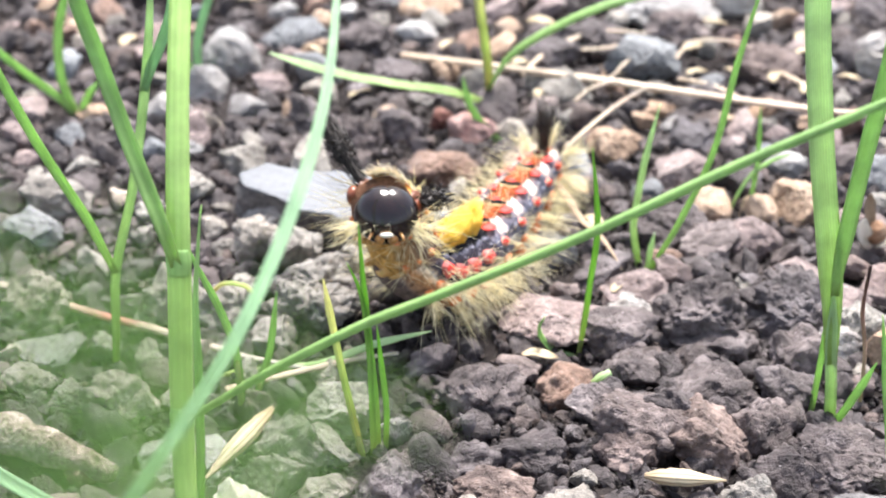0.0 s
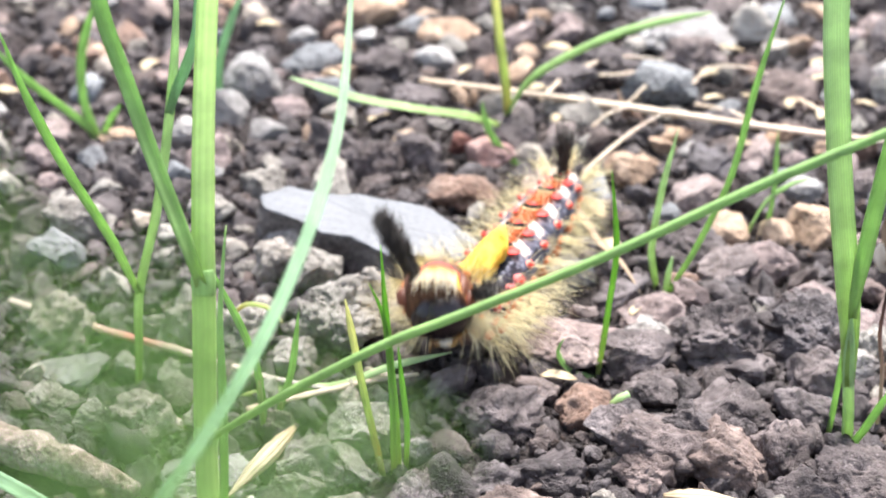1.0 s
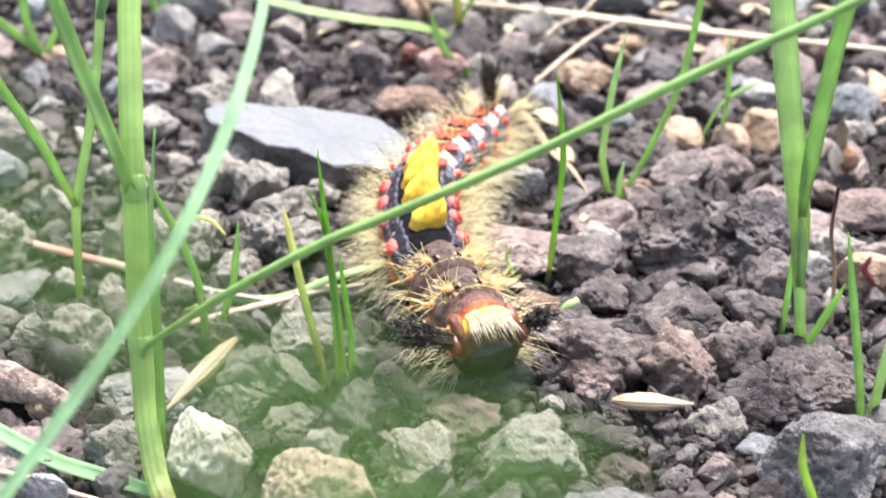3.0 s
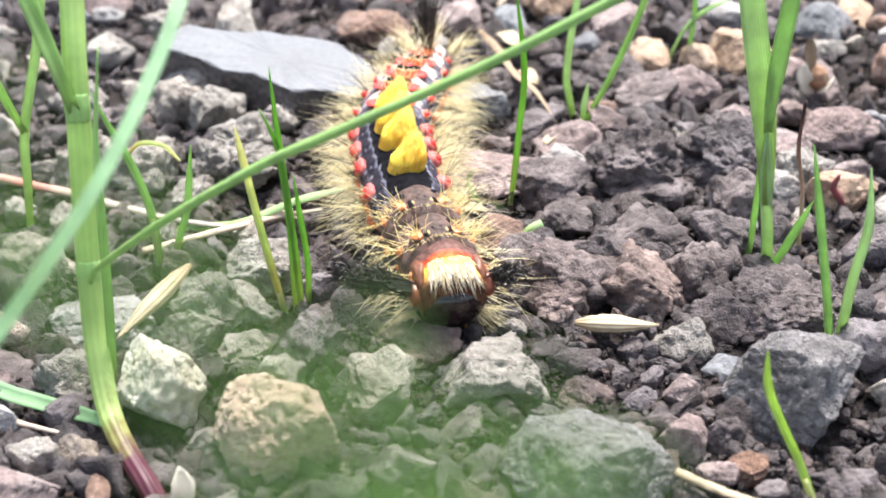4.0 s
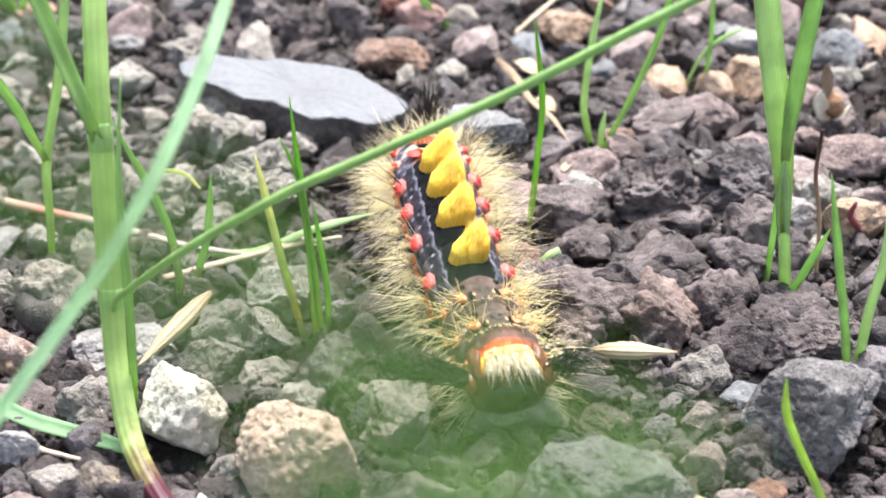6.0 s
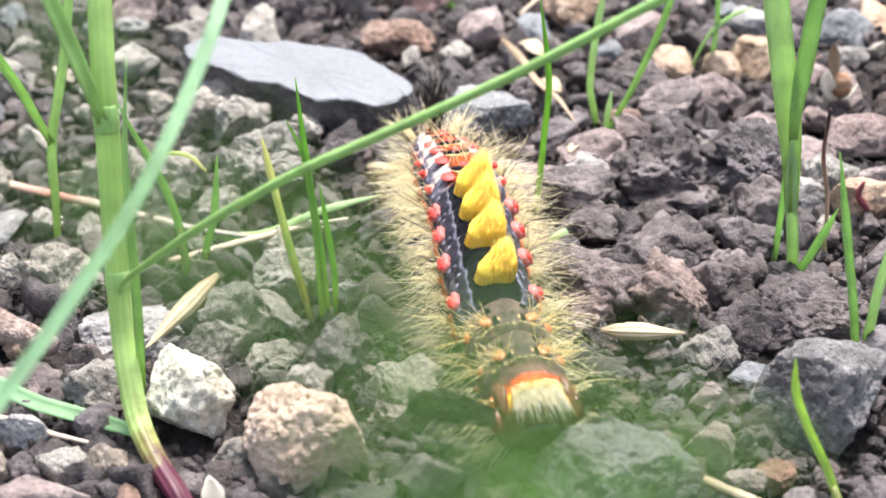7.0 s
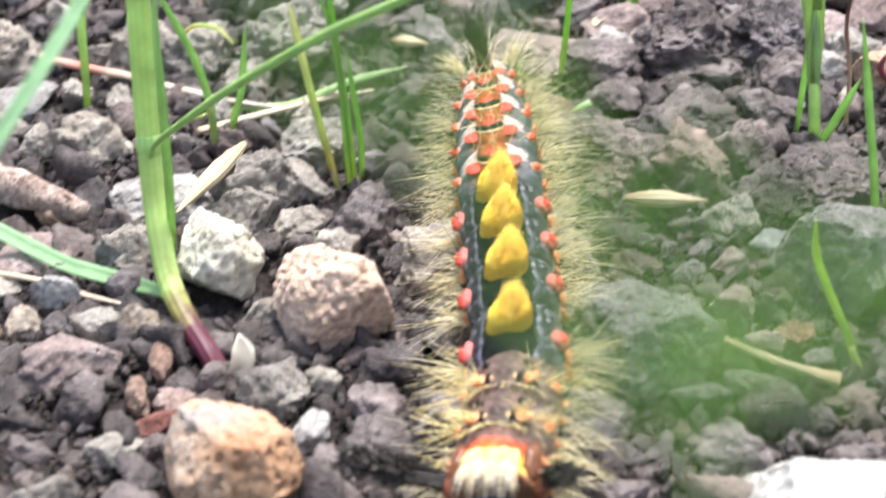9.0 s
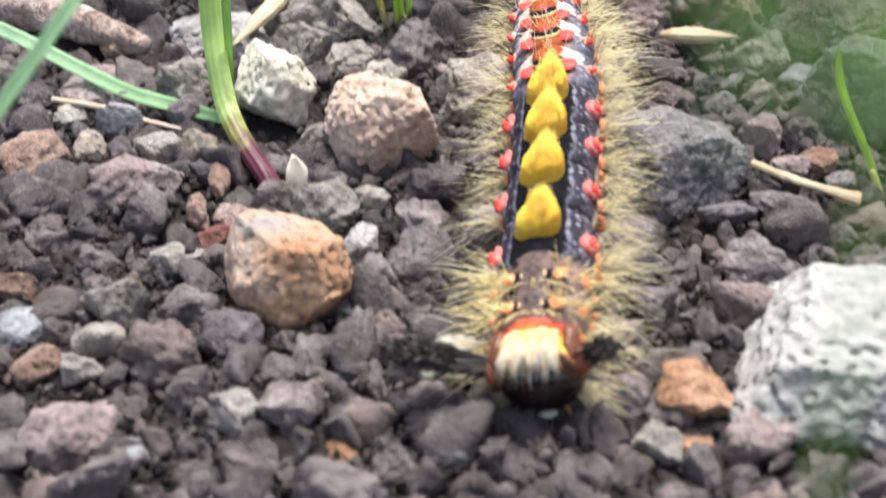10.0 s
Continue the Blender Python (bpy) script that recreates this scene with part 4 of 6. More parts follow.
clump("grass_plant", (18.7, -20.2, 0.0), "upright tuft of broad green grass blades", [
    ("stem", [(18.7, -20.2, -0.4), (18.5, -20.2, 2.6), (18.25, -20.2, 5.0), (18.05, -20.2, 8.4)], 0.6, BRIGHT, {"fold": 0.5, "taper": 1.2}),
    ("blade", [(18.35, -20.1, 4), (18.05, -20.15, 7.5), (17.6, -20.2, 10.4), (16.9, -20.2, 14.5), (16.4, -20.2, 17.9), (15.7, -20.2, 23.5), (15.3, -20.2, 30)], 1.2, BRIGHT, {"fold": 0.22, "taper": 2.0, "base": 0.5}),
    ("blade", [(18.05, -20.45, 8.2), (18.1, -20.45, 10.2), (18.7, -20.1, 15.5), (19.3, -20, 20), (19.7, -20, 25)], 0.85, LEAF, {"fold": 0.35, "taper": 1.8, "base": 0.5}),
    ("blade", [(18.7, -20.3, -0.2), (18.9, -20.4, 0.8), (19.4, -20.6, 2.0), (20.4, -21, 4.8)], 0.5, LEAF, {"fold": 0.4}),
    ("blade", [(17.8, -19, -0.3), (17.95, -19, 1.2), (18.0, -19.5, 4.5), (18.0, -20, 8.0)], 0.34, LEAF, {}),
])

clump("grass_plant", (10.4, -4.4, 0.0), "sprig of three thin green blades", [
    ("blade", [(10.2, -4, -0.4), (9.8, -4, 1.6), (9.6, -4, 3.3), (10.0, -4, 7.1), (10.7, -4, 10.9)], 0.42, BRIGHT, {"fold": 0.3}),
    ("blade", [(10.4, -4.5, -0.4), (11.3, -4.5, 1.7), (12.1, -4.5, 3.4), (13.8, -4.5, 8.1), (14.7, -4.5, 13.4), (15.5, -4.5, 17.2), (16, -4.5, 19.5)], 0.4, LEAF, {"fold": 0.35}),
    ("blade", [(10.5, -4.5, -0.3), (10.6, -4.5, 1.5), (10.8, -4.5, 2.9)], 0.36, BRIGHT, {"count": 12}),
])

clump("grass_plant", (6.1, -13.4, 0.0), "thin grass seedling with a hooked side leaf", [
    ("blade", [(6.1, -13.4, -0.4), (6.4, -13.4, 2.4), (6.6, -13.4, 4.7), (6.85, -13.4, 8.1), (6.4, -13.4, 12.7)], 0.34, THIN, {"fold": 0.4}),
    ("hooked_leaf", [(6.1, -13.4, -0.1), (5.6, -13.5, 0.15), (4.9, -13.6, 0.4), (4.2, -13.8, 1.3), (4.0, -13.9, 2.2), (4.25, -14, 2.9)], 0.42, LEAF, {"side": (0, 0.8, 0.6), "fold": 0.4}),
])

clump("grass_plant", (-4.3, -22.5, 0.0), "three very thin green grass blades", [
    ("blade", [(-4.2, -22.5, -0.4), (-4.3, -22.5, 2.4), (-4.45, -22.5, 4.9), (-4.75, -22.5, 9.1), (-4.95, -22.5, 13)], 0.34, THIN, {"fold": 0.4}),
    ("blade", [(-4.5, -22.6, -0.3), (-4.5, -22.6, 4.5), (-4.7, -22.6, 8.0), (-5.0, -22.6, 9.6), (-5.55, -22.6, 11)], 0.34, THIN, {"fold": 0.4}),
    ("blade", [(-3.9, -22.4, -0.3), (-3.8, -22.4, 2.5), (-4.0, -22.4, 5.0), (-4.2, -22.4, 7.4)], 0.3, THIN, {"fold": 0.4}),
])
clump("grass_plant", (-5.1, -23.0, 0.0), "single yellowing blade with a reddish foot", [
    ("blade", [(-4.9, -23, -0.5), (-5.2, -23, 1.2), (-5.9, -23, 5.2), (-6.65, -23, 10.3)], 0.38, YELLOWED, {"fold": 0.35, "taper": 2.0}),
])
clump("grass_plant", (-10.8, -18.5, 0.0), "single thin short green blade", [
    ("blade", [(-11.0, -18.5, -0.4), (-10.6, -18.5, 1.4), (-10.0, -18.5, 3.4), (-9.5, -18.5, 6.9)], 0.38, LEAF, {"fold": 0.35}),
])
clump("grass_plant", (-11.4, -19.8, 0.0), "single thin leaning green blade", [
    ("blade", [(-11.4, -19.8, -0.4), (-11.5, -19.8, 3.5), (-12.1, -19.8, 6.2), (-13.3, -19.8, 9.3), (-13.7, -19.8, 10.5)], 0.42, LEAF, {"fold": 0.35}),
])
clump("grass_plant", (-14.4, -16.0, 0.0), "green blade lying low over the soil", [
    ("blade", [(-14.6, -16, -0.4), (-11.0, -16, 0.6), (-7.9, -16, 0.9), (-4.9, -15.5, 1.9), (-1.8, -15, 2.5)], 0.5, BRIGHT, {"side": (0, 0.9, 0.3), "taper": 1.6}),
])
clump("grass_plant", (17.9, -38.0, 0.0), "single curved yellow-green blade", [
    ("blade", [(18.3, -38, -0.6), (17.6, -37.3, 1.2), (17.2, -37, 2.2), (16.4, -37, 4.0), (15.75, -37, 5.8), (15.6, -37, 7.5)], 0.38, LIME, {"fold": 0.35, "taper": 1.8}),
])
clump("grass_plant", (20.7, -27.0, 0.0), "pair of upright green grass blades", [
    ("blade", [(20.6, -27, -0.4), (20.2, -27, 2.8), (19.7, -27, 5.8), (18.8, -27, 11.2)], 0.42, LEAF, {"fold": 0.35}),
    ("blade", [(20.8, -27, -0.4), (21.0, -27, 2), (21.2, -27, 4.3), (21.6, -27, 7), (21.4, -27, 10)], 0.5, BRIGHT, {"fold": 0.35}),
])
clump("grass_plant", (16.3, 3.0, 0.4), "short low green blades among the clods", [
    ("blade", [(16.2, 3, 0), (16.5, 3, 1.2), (17.3, 3, 2.9), (18.4, 3, 3.9), (19.7, 3, 4.5)], 0.5, LEAF, {"side": (0.3, 0.8, 0.3)}),
    ("blade", [(17.3, 3, 0.4), (17.6, 3, 3.6), (17.5, 3, 7.7)], 0.3, LEAF, {}),
])
clump("grass_plant", (-19.8, 22.0, 0.0), "small green grass seedling between stones", [
    ("blade", [(-19.8, 22, -0.3), (-19.9, 22, 2), (-19.7, 22, 4), (-18.8, 22, 6.7), (-17.6, 22, 9.5)], 0.6, PALE_LEAF, {}),
    ("blade", [(-20.0, 22, -0.3), (-21.0, 22, 3), (-21.2, 22, 7)], 0.5, LEAF, {}),
])


def make_straw(points, radius, mat, label, sides=8, tip=0.5):
    o = tuple(np.mean(np.array(points), 0) * (1, 1, 0))
    ob = new("dry_straw", tube_mesh("dry_straw", shifted(points, o), [radius, radius * 1.05, radius, radius * tip], mat, sides, 40, 0.25, points[0][0], 0.7))
    ob.matrix_basis = at(*o)
    return tagged(ob, label, "dry straw", "dry plant bits on the soil")


make_straw([(-5.4, 25.0, 1.3), (3.0, 22.0, 1.6), (12, 19.4, 1.5), (22, 16.5, 1.4), (27, 15, 1.5), (34, 13.5, 1.2)], 0.3, STRAW, "long pale straw lying over the clods")
make_straw([(6.0, 9.6, 1.3), (8.4, 13.4, 1.7), (10.2, 16.2, 1.8), (12.2, 19.0, 1.7)], 0.14, STRAW, "thin dry rootlet crossing the soil")
make_straw([(7.0, 17.0, 1.4), (8.2, 18.4, 1.8), (10.4, 19.8, 1.9)], 0.12, STRAW, "thin dry rootlet crossing the soil")
make_straw([(-27.8, -7.6, 0.9), (-22, -10.6, 0.9), (-16.9, -13.0, 1.0), (-12, -15.4, 1.0), (-8.2, -16.6, 1.0)], 0.26, STRAW_PINK, "dry straw with a pinkish joint")
make_straw([(-12.5, -18.4, 0.8), (-9.4, -17.2, 1.0), (-6.2, -16.0, 1.2), (-3.6, -15.2, 1.2)], 0.2, STRAW, "pale dry straw fragment on the soil")
make_straw([(12.4, -36.7, 1.2), (14.0, -38.2, 1.4), (15.6, -39.0, 1.3), (16.8, -39.3, 1.0)], 0.2, HUSK, "short broken beige straw on the soil", 10, 2.0)
make_straw([(20.6, -18, -0.3), (20.5, -18, 3.4), (20.1, -18, 6.0), (20.2, -18, 8.6)], 0.11, BROWN_STEM, "thin brown upright dry stem", 6, 0.8)
make_straw([(-14.0, -12.4, 3.0), (-13.2, -12.2, 3.6), (-12.0, -12.2, 3.4), (-11.2, -12.4, 2.6)], 0.16, YELLOWED, "curled yellow dry leaf strip", 6)
make_straw([(-20.8, -30.4, 0.7), (-18.2, -31.4, 0.9), (-15.6, -32.4, 0.7), (-13.4, -33.0, 0.5)], 0.16, STRAW, "thin pale straw beside the stalk", 6)
make_straw([(3.4, 21.4, 1.4), (5.4, 25.0, 1.8), (9.0, 28.2, 2.0), (12.8, 29.0, 1.6)], 0.2, STRAW, "curled pale dry root on the soil")
make_straw([(14.6, 22.0, 1.0), (17.0, 20.0, 1.3), (19.4, 17.0, 1.2)], 0.16, STRAW, "thin dry rootlet crossing the soil")
make_straw([(14.2, 23.6, 1.5), (16.0, 26.4, 2.0), (19.0, 27.0, 1.8), (21.4, 25.2, 1.4)], 0.14, STRAW, "curled pale dry root on the soil", 6)
make_straw([(9.6, 20.6, 1.6), (11.6, 23.4, 2.2), (13.4, 24.2, 1.9)], 0.12, STRAW, "thin dry rootlet crossing the soil", 6)
make_straw([(4.0, 27.0, 1.2), (8.0, 25.0, 1.9), (11.0, 26.6, 1.7), (13.0, 30.0, 1.3)], 0.13, STRAW, "thin dry rootlet crossing the soil", 6)
make_straw([(22.0, 24.0, 0.8), (23.6, 20.0, 1.2), (23.8, 16.5, 1.0)], 0.16, STRAW, "thin dry rootlet crossing the soil")


def make_grain(start, end, radius, label, name="seed_husk", mat=HUSK):
    """A pointed grass seed in its husk."""
    a, b = np.array(start, float), np.array(end, float)
    o = (a + b) / 2 * (1, 1, 0)
    pts = [a, a + (b - a) * 0.25, a + (b - a) * 0.6, b]
    ob = new(name, tube_mesh(name, shifted(pts, o), [0.06, radius * 0.4, radius * 0.75, radius, radius, radius * 0.8, radius * 0.3], mat, 12, 24, 0.12, a[0], 0.75))
    ob.matrix_basis = at(*o)
    return tagged(ob, label, "seed husk", "dry plant bits on the soil")


make_grain((-12.1, -28.1, 2.2), (-9.4, -22.9, 2.8), 0.5, "slender beige grass seed husk")
make_grain((12.7, -26.2, 1.3), (8.8, -25.9, 1.3), 0.5, "slender beige grass seed husk")
make_grain((-0.9, -10.2, 1.2), (-2.9, -9.7, 1.2), 0.4, "pale dry husk by the slab")


def make_chaff():
    """Pale flakes of chaff: thin curled scales."""
    spots = [(-8.0, 19.5, 40, 2.0), (-6.6, 20.6, -20, 1.6), (3.4, 24, 20, 1.6), (4.6, 19.8, 80, 1.5), (17.0, 15.4, 10, 1.8), (12.6, 27, 0, 2.0), (16.4, 28.5, 30, 2.0), (20.0, 26, -30, 2.2), (23.5, 20, 60, 1.8), (-36.0, 23.0, 10, 2.4), (-26, 28, 70, 2.2), (-18, 36, 0, 2.0), (5.0, 33, -15, 2.4), (14, 34, 15, 2.4), (6.6, 4.6, -60, 2.6), (7.6, 0.6, -65, 2.2), (12.2, -9.6, -30, 0.9), (8.6, -8.0, 60, 1.3), (4.0, -14.6, -10, 2.0), (14.0, 14.5, -60, 1.6), (16.0, 22.6, 20, 1.7), (18.6, 24.0, -50, 1.5), (21.6, 22.6, 75, 1.9), (24.4, 26.4, 10, 2.1), (27.0, 23.0, -25, 1.8), (11.0, 23.0, 35, 1.5), (18.0, 32.0, -10, 2.4), (25.0, 31.0, 45, 2.2), (-2.0, 28.0, 60, 1.9), (-12.0, 26.0, -35, 2.0)]
    for k, (x, y, turn, size) in enumerate(spots):
        pts = [(-size / 2, 0, 0), (-size / 6, 0.1, 0.25 * size * 0.4), (size / 5, 0, 0.2 * size * 0.4), (size / 2, 0.1, 0)]
        ob = new("chaff_flake", blade_mesh("chaff_flake", pts, size * 0.42, HUSK, (0, 1, 0), fold=-0.2, count=10, thick=0.06, base=0.3))
        ob.matrix_basis = at(x, y, 0.75 + 0.25 * (k % 3), (k * 29) % 30 - 15, 0, turn)
        tagged(ob, "pale papery flake of chaff on the soil", "chaff", "dry plant bits on the soil")


make_chaff()


def make_bud():
    """The orange-and-white seed at the foot of the tuft."""
    o = (23.9, -2.1, 0.9)
    seed = group_of("grass_seed", *o, "orange-brown seed in a papery white husk", "seed", "dry plant bits on the soil")
    v, f = BALL[3]
    v = v * (1 + 0.08 * field(v, 0.5, 2, 2))[:, None]
    part("kernel", mesh("kernel", v * (0.62, 0.6, 0.78) + (0.3, 0, 0.9), f, ROCK["orange"]), seed, "orange-brown kernel")
    for name, pts, wide, turn in (("husk", [(0.2, -0.2, 0.2), (-0.35, -0.55, 0.7), (-0.6, -0.4, 1.4), (-0.5, -0.1, 1.9)], 0.9, 60), ("husk", [(0.3, -0.4, 0.1), (0.9, -0.5, 0.5), (1.2, -0.3, 1.1)], 0.6, -40), ("dry_tip", [(0.0, 0.1, 1.3), (-0.2, 0.2, 2.2), (-0.3, 0.3, 3.4)], 0.8, 20)):
        part(name, blade_mesh(name, pts, wide, PAPER if name == "husk" else DEAD, (0.8, 0.6, 0), 0.35, 12, 1.0, 0.4, 0.06, turn), seed, "papery white husk" if name == "husk" else "dry brown tip")


make_bud()


def make_scraps():
    """A curled dead leaf, a cut green sprout and a red seedling root."""
    o = (7.0, 1.0, 0.0)
    pts = [(4.8, 5.4, 1.6), (5.9, 1.7, 2.0), (6.8, -1.5, 1.9), (7.9, -3.1, 1.6), (9.0, -5.8, 1.0)]
    leaf = new("dead_leaf", blade_mesh("dead_leaf", shifted(pts, o), 0.62, DEAD, (1, 0.3, 0.2), 0.35, 24, 1.0, 0.4, 0.08, 70))
    leaf.matrix_basis = at(*o)
    tagged(leaf, "curled beige dead leaf strip among clods", "dead leaf", "dry plant bits on the soil")
    o = (7.2, -16.5, 0.3)
    sprout = new("green_sprout", tube_mesh("green_sprout", [(-0.5, -0.2, 0.1), (0, 0, 0.4), (0.5, 0.2, 0.6)], [0.16, 0.26, 0.2], BRIGHT, 10, 12, 0.1, 2))
    sprout.matrix_basis = at(*o)
    tagged(sprout, "short cut green sprout lying on the soil", "sprout", "dry plant bits on the soil")
    o = (22.9, -14.9, 0.0)
    root = new("red_seedling", tube_mesh("red_seedling", [(0.1, 0, -0.2), (0.4, 0, 1.0), (-0.15, 0, 1.9), (0.1, 0, 2.7)], [0.12, 0.16, 0.2, 0.1], WINE, 8, 16, 0.2, 4))
    root.matrix_basis = at(*o)
    tagged(root, "small wine-red seedling shoot", "seedling", "dry plant bits on the soil")


make_scraps()


# ---- the caterpillar ----
BLACK_VELVET = (0.006, 0.006, 0.008)
SLATE = (0.065, 0.066, 0.09)
TUFTED = skin("tufted_skin", [(0.0, BLACK_VELVET), (0.195, BLACK_VELVET), (0.21, (0.13, 0.13, 0.165)), (0.235, (0.026, 0.024, 0.034)), (0.3, (0.02, 0.018, 0.024)), (0.34, (0.07, 0.058, 0.07)), (0.44, (0.04, 0.034, 0.04)), (0.5, (0.62, 0.5, 0.36)), (0.58, (0.42, 0.22, 0.1)), (0.75, (0.12, 0.09, 0.08))], (0.2, 0.48, (0.24, 0.23, 0.28)), 0.85, 0.06)
REAR = skin("rear_skin", [(0.0, (0.24, 0.058, 0.015)), (0.09, (0.2, 0.045, 0.013)), (0.13, (0.07, 0.018, 0.01)), (0.16, (0.22, 0.14, 0.13)), (0.22, (0.13, 0.115, 0.14)), (0.29, SLATE), (0.47, (0.07, 0.07, 0.09)), (0.52, (0.6, 0.46, 0.3)), (0.6, (0.45, 0.24, 0.1)), (0.75, (0.14, 0.1, 0.08))], (0.24, 0.48, (0.3, 0.3, 0.36)), 0.6, 0.1, patch=((0.48, 0.395, 0.35), 0.135, 0.27, 0.12, 0.46))
CHEST = skin("chest_skin", [(0.0, (0.07, 0.05, 0.045)), (0.05, (0.085, 0.06, 0.052)), (0.13, (0.105, 0.07, 0.058)), (0.18, (0.1, 0.067, 0.06)), (0.4, (0.13, 0.088, 0.08)), (0.5, (0.22, 0.14, 0.09)), (0.8, (0.42, 0.24, 0.07))], (0.2, 0.34, (0.16, 0.11, 0.08)))
COLLAR_SKIN = skin("collar_skin", [(0.0, (0.1, 0.055, 0.05)), (0.38, (0.13, 0.07, 0.06)), (0.48, (0.6, 0.07, 0.03)), (0.6, (0.68, 0.12, 0.03)), (0.68, (0.85, 0.42, 0.05)), (0.82, (0.8, 0.45, 0.09)), (0.9, (0.4, 0.2, 0.08)), (1.0, (0.1, 0.05, 0.03))], None, 0.5, 0.07, along=2.6)
LOBE = plain("lobe_skin", (0.17, 0.045, 0.018), 0.35, 0.5)
HEAD_SHELL = plain("head_shell", (0.012, 0.006, 0.006), 0.15, 0.55, 0.6, 0.5, 0.0)
FACE = plain("face_skin", (0.32, 0.15, 0.04), 0.35, 0.5)
LIP = plain("lip_skin", (0.8, 0.76, 0.66), 0.4, 0.4)
WART = plain("wart_red", (0.75, 0.05, 0.04), 0.5, 0.25, 0.25, 0.4)
WART_PINK = plain("wart_pink", (0.78, 0.3, 0.22), 0.4, 0.4, 0.25, 0.3)
WART_BASE = plain("wart_base", (0.45, 0.13, 0.12), 0.55, 0.2, 0.25, 0.3)
SHOULDER = plain("shoulder_skin", (0.14, 0.05, 0.026), 0.45, 0.4)
WART_ORANGE = plain("wart_orange", (0.75, 0.24, 0.09), 0.4, 0.4, 0.25, 0.3)
MARK = plain("black_mark", BLACK_VELVET, 0.8, 0.1)
CREAM = plain("cream_mark", (0.48, 0.33, 0.16), 0.7, 0.15)
LEG = plain("leg_skin", (0.5, 0.3, 0.1), 0.4, 0.4)
HAIR = fibre("straw_hair", (0.86, 0.76, 0.48), (0.95, 0.91, 0.72), 0.5)
HAIR_YELLOW = fibre("yellow_hair", (0.92, 0.76, 0.32), (0.97, 0.91, 0.6))
HAIR_WHITE = fibre("white_hair", (0.88, 0.76, 0.5), (0.98, 0.95, 0.88), 0.5)
HAIR_DARK = fibre("dark_hair", (0.012, 0.01, 0.01), (0.05, 0.04, 0.035), 0.0)
BRUSH = fibre("brush_hair", (0.92, 0.62, 0.05), (0.98, 0.8, 0.2), 0.4)
BRUSH_CORE = plain("brush_core", (0.92, 0.64, 0.08), 0.7, 0.2, 0.15, 0.2)

RADII = [1.3, 1.68, 1.86, 1.95, 1.98, 1.98, 1.98, 1.98, 1.98, 1.96, 1.9, 1.82]


def hairs(name, roots, ways, lengths, radius, mat, rng, droop=0.15, curl=0.2, club=1.0, inward=0.0):
    """Many tapered three-sided hairs in one mesh. club: how thick the tip stays."""
    roots, ways, lengths = np.asarray(roots, float), np.asarray(ways, float), np.asarray(lengths, float)
    n = len(roots)
    ways /= np.linalg.norm(ways, axis=1)[:, None]
    bend = rng.normal(0, curl, (n, 3)) - (0, 0, droop) - inward * roots * (1, 1, 0)
    side = np.cross(ways, rng.normal(size=(n, 3)))
    side /= np.linalg.norm(side, axis=1)[:, None]
    other = np.cross(ways, side)
    rings = []
    for u, thick in ((0.0, 1.0), (0.35, 0.95), (0.7, 0.7 * club)):
        mid = roots + lengths[:, None] * (u * ways + 0.5 * u * u * bend)
        for k in range(3):
            a = 2 * math.pi * k / 3
            rings.append(mid + radius * thick * (math.cos(a) * side + math.sin(a) * other))
    tip = roots + lengths[:, None] * (ways + 0.5 * bend)
    verts = np.stack(rings + [tip], 1).reshape(-1, 3)
    one = []
    for r in range(2):
        for k in range(3):
            a, b, c, d = r * 3 + k, r * 3 + (k + 1) % 3, (r + 1) * 3 + (k + 1) % 3, (r + 1) * 3 + k
            one += [(a, b, c), (a, c, d)]
    one += [(6 + k, 6 + (k + 1) % 3, 9) for k in range(3)]
    faces = (np.arange(n)[:, None, None] * 10 + np.array(one)[None]).reshape(-1, 3)
    return mesh(name, verts, faces.tolist(), mat)


def barrel(name, radius, length, mat, bulge=0.16, sides=44, rings=13):
    """One body segment: a plump ring, flatter below, creased at both ends."""
    verts, faces = [], []
    for i in range(rings):
        u = -1 + 2 * i / (rings - 1)
        r = radius * (1 - bulge * abs(u) ** 3) * (0.72 if i in (0, rings - 1) else 1)
        for j in range(sides):
            a = 2 * math.pi * j / sides
            k = 1 + 0.035 * math.cos(5 * a) + 0.03 * noise.noise(Vector((3 * math.cos(a), 3 * math.sin(a), u * 2 + radius)))
            z = math.cos(a) * r * k * (1.0 if math.cos(a) > 0 else 0.88)
            verts.append((math.sin(a) * r * k, u * length / 2, z))
    for i in range(rings - 1):
        faces += [(i * sides + j, (i + 1) * sides + j, (i + 1) * sides + (j + 1) % sides, i * sides + (j + 1) % sides) for j in range(sides)]
    faces += [tuple(range(sides)), tuple(range((rings - 1) * sides, rings * sides))[::-1]]
    return mesh(name, verts, faces, mat)


def knob(name, spot, size, mat, level=3, rough=0.12):
    v, f = BALL[level]
    v = v * (1 + rough * field(v, 0.6, spot[0] * 3 + spot[1], 2))[:, None]
    return mesh(name, v * size + spot, f, mat)


def on_ring(radius, degrees_from_back, y, out=1.0):
    a = radians(degrees_from_back)
    return np.array([math.sin(a) * radius * out, y, math.cos(a) * radius * out])


def bundle(rng, spot, way, count, spread, lengths):
    """Roots, ways and lengths for a fan of hairs from one wart."""
    d = rng.normal(0, spread, (count, 3)) + way
    return spot + rng.normal(0, 0.14, (count, 3)), d, rng.uniform(*lengths, count)


def joined(*sets):
    return (np.vstack([s[0] for s in sets]), np.vstack([s[1] for s in sets]), np.concatenate([s[2] for s in sets]))


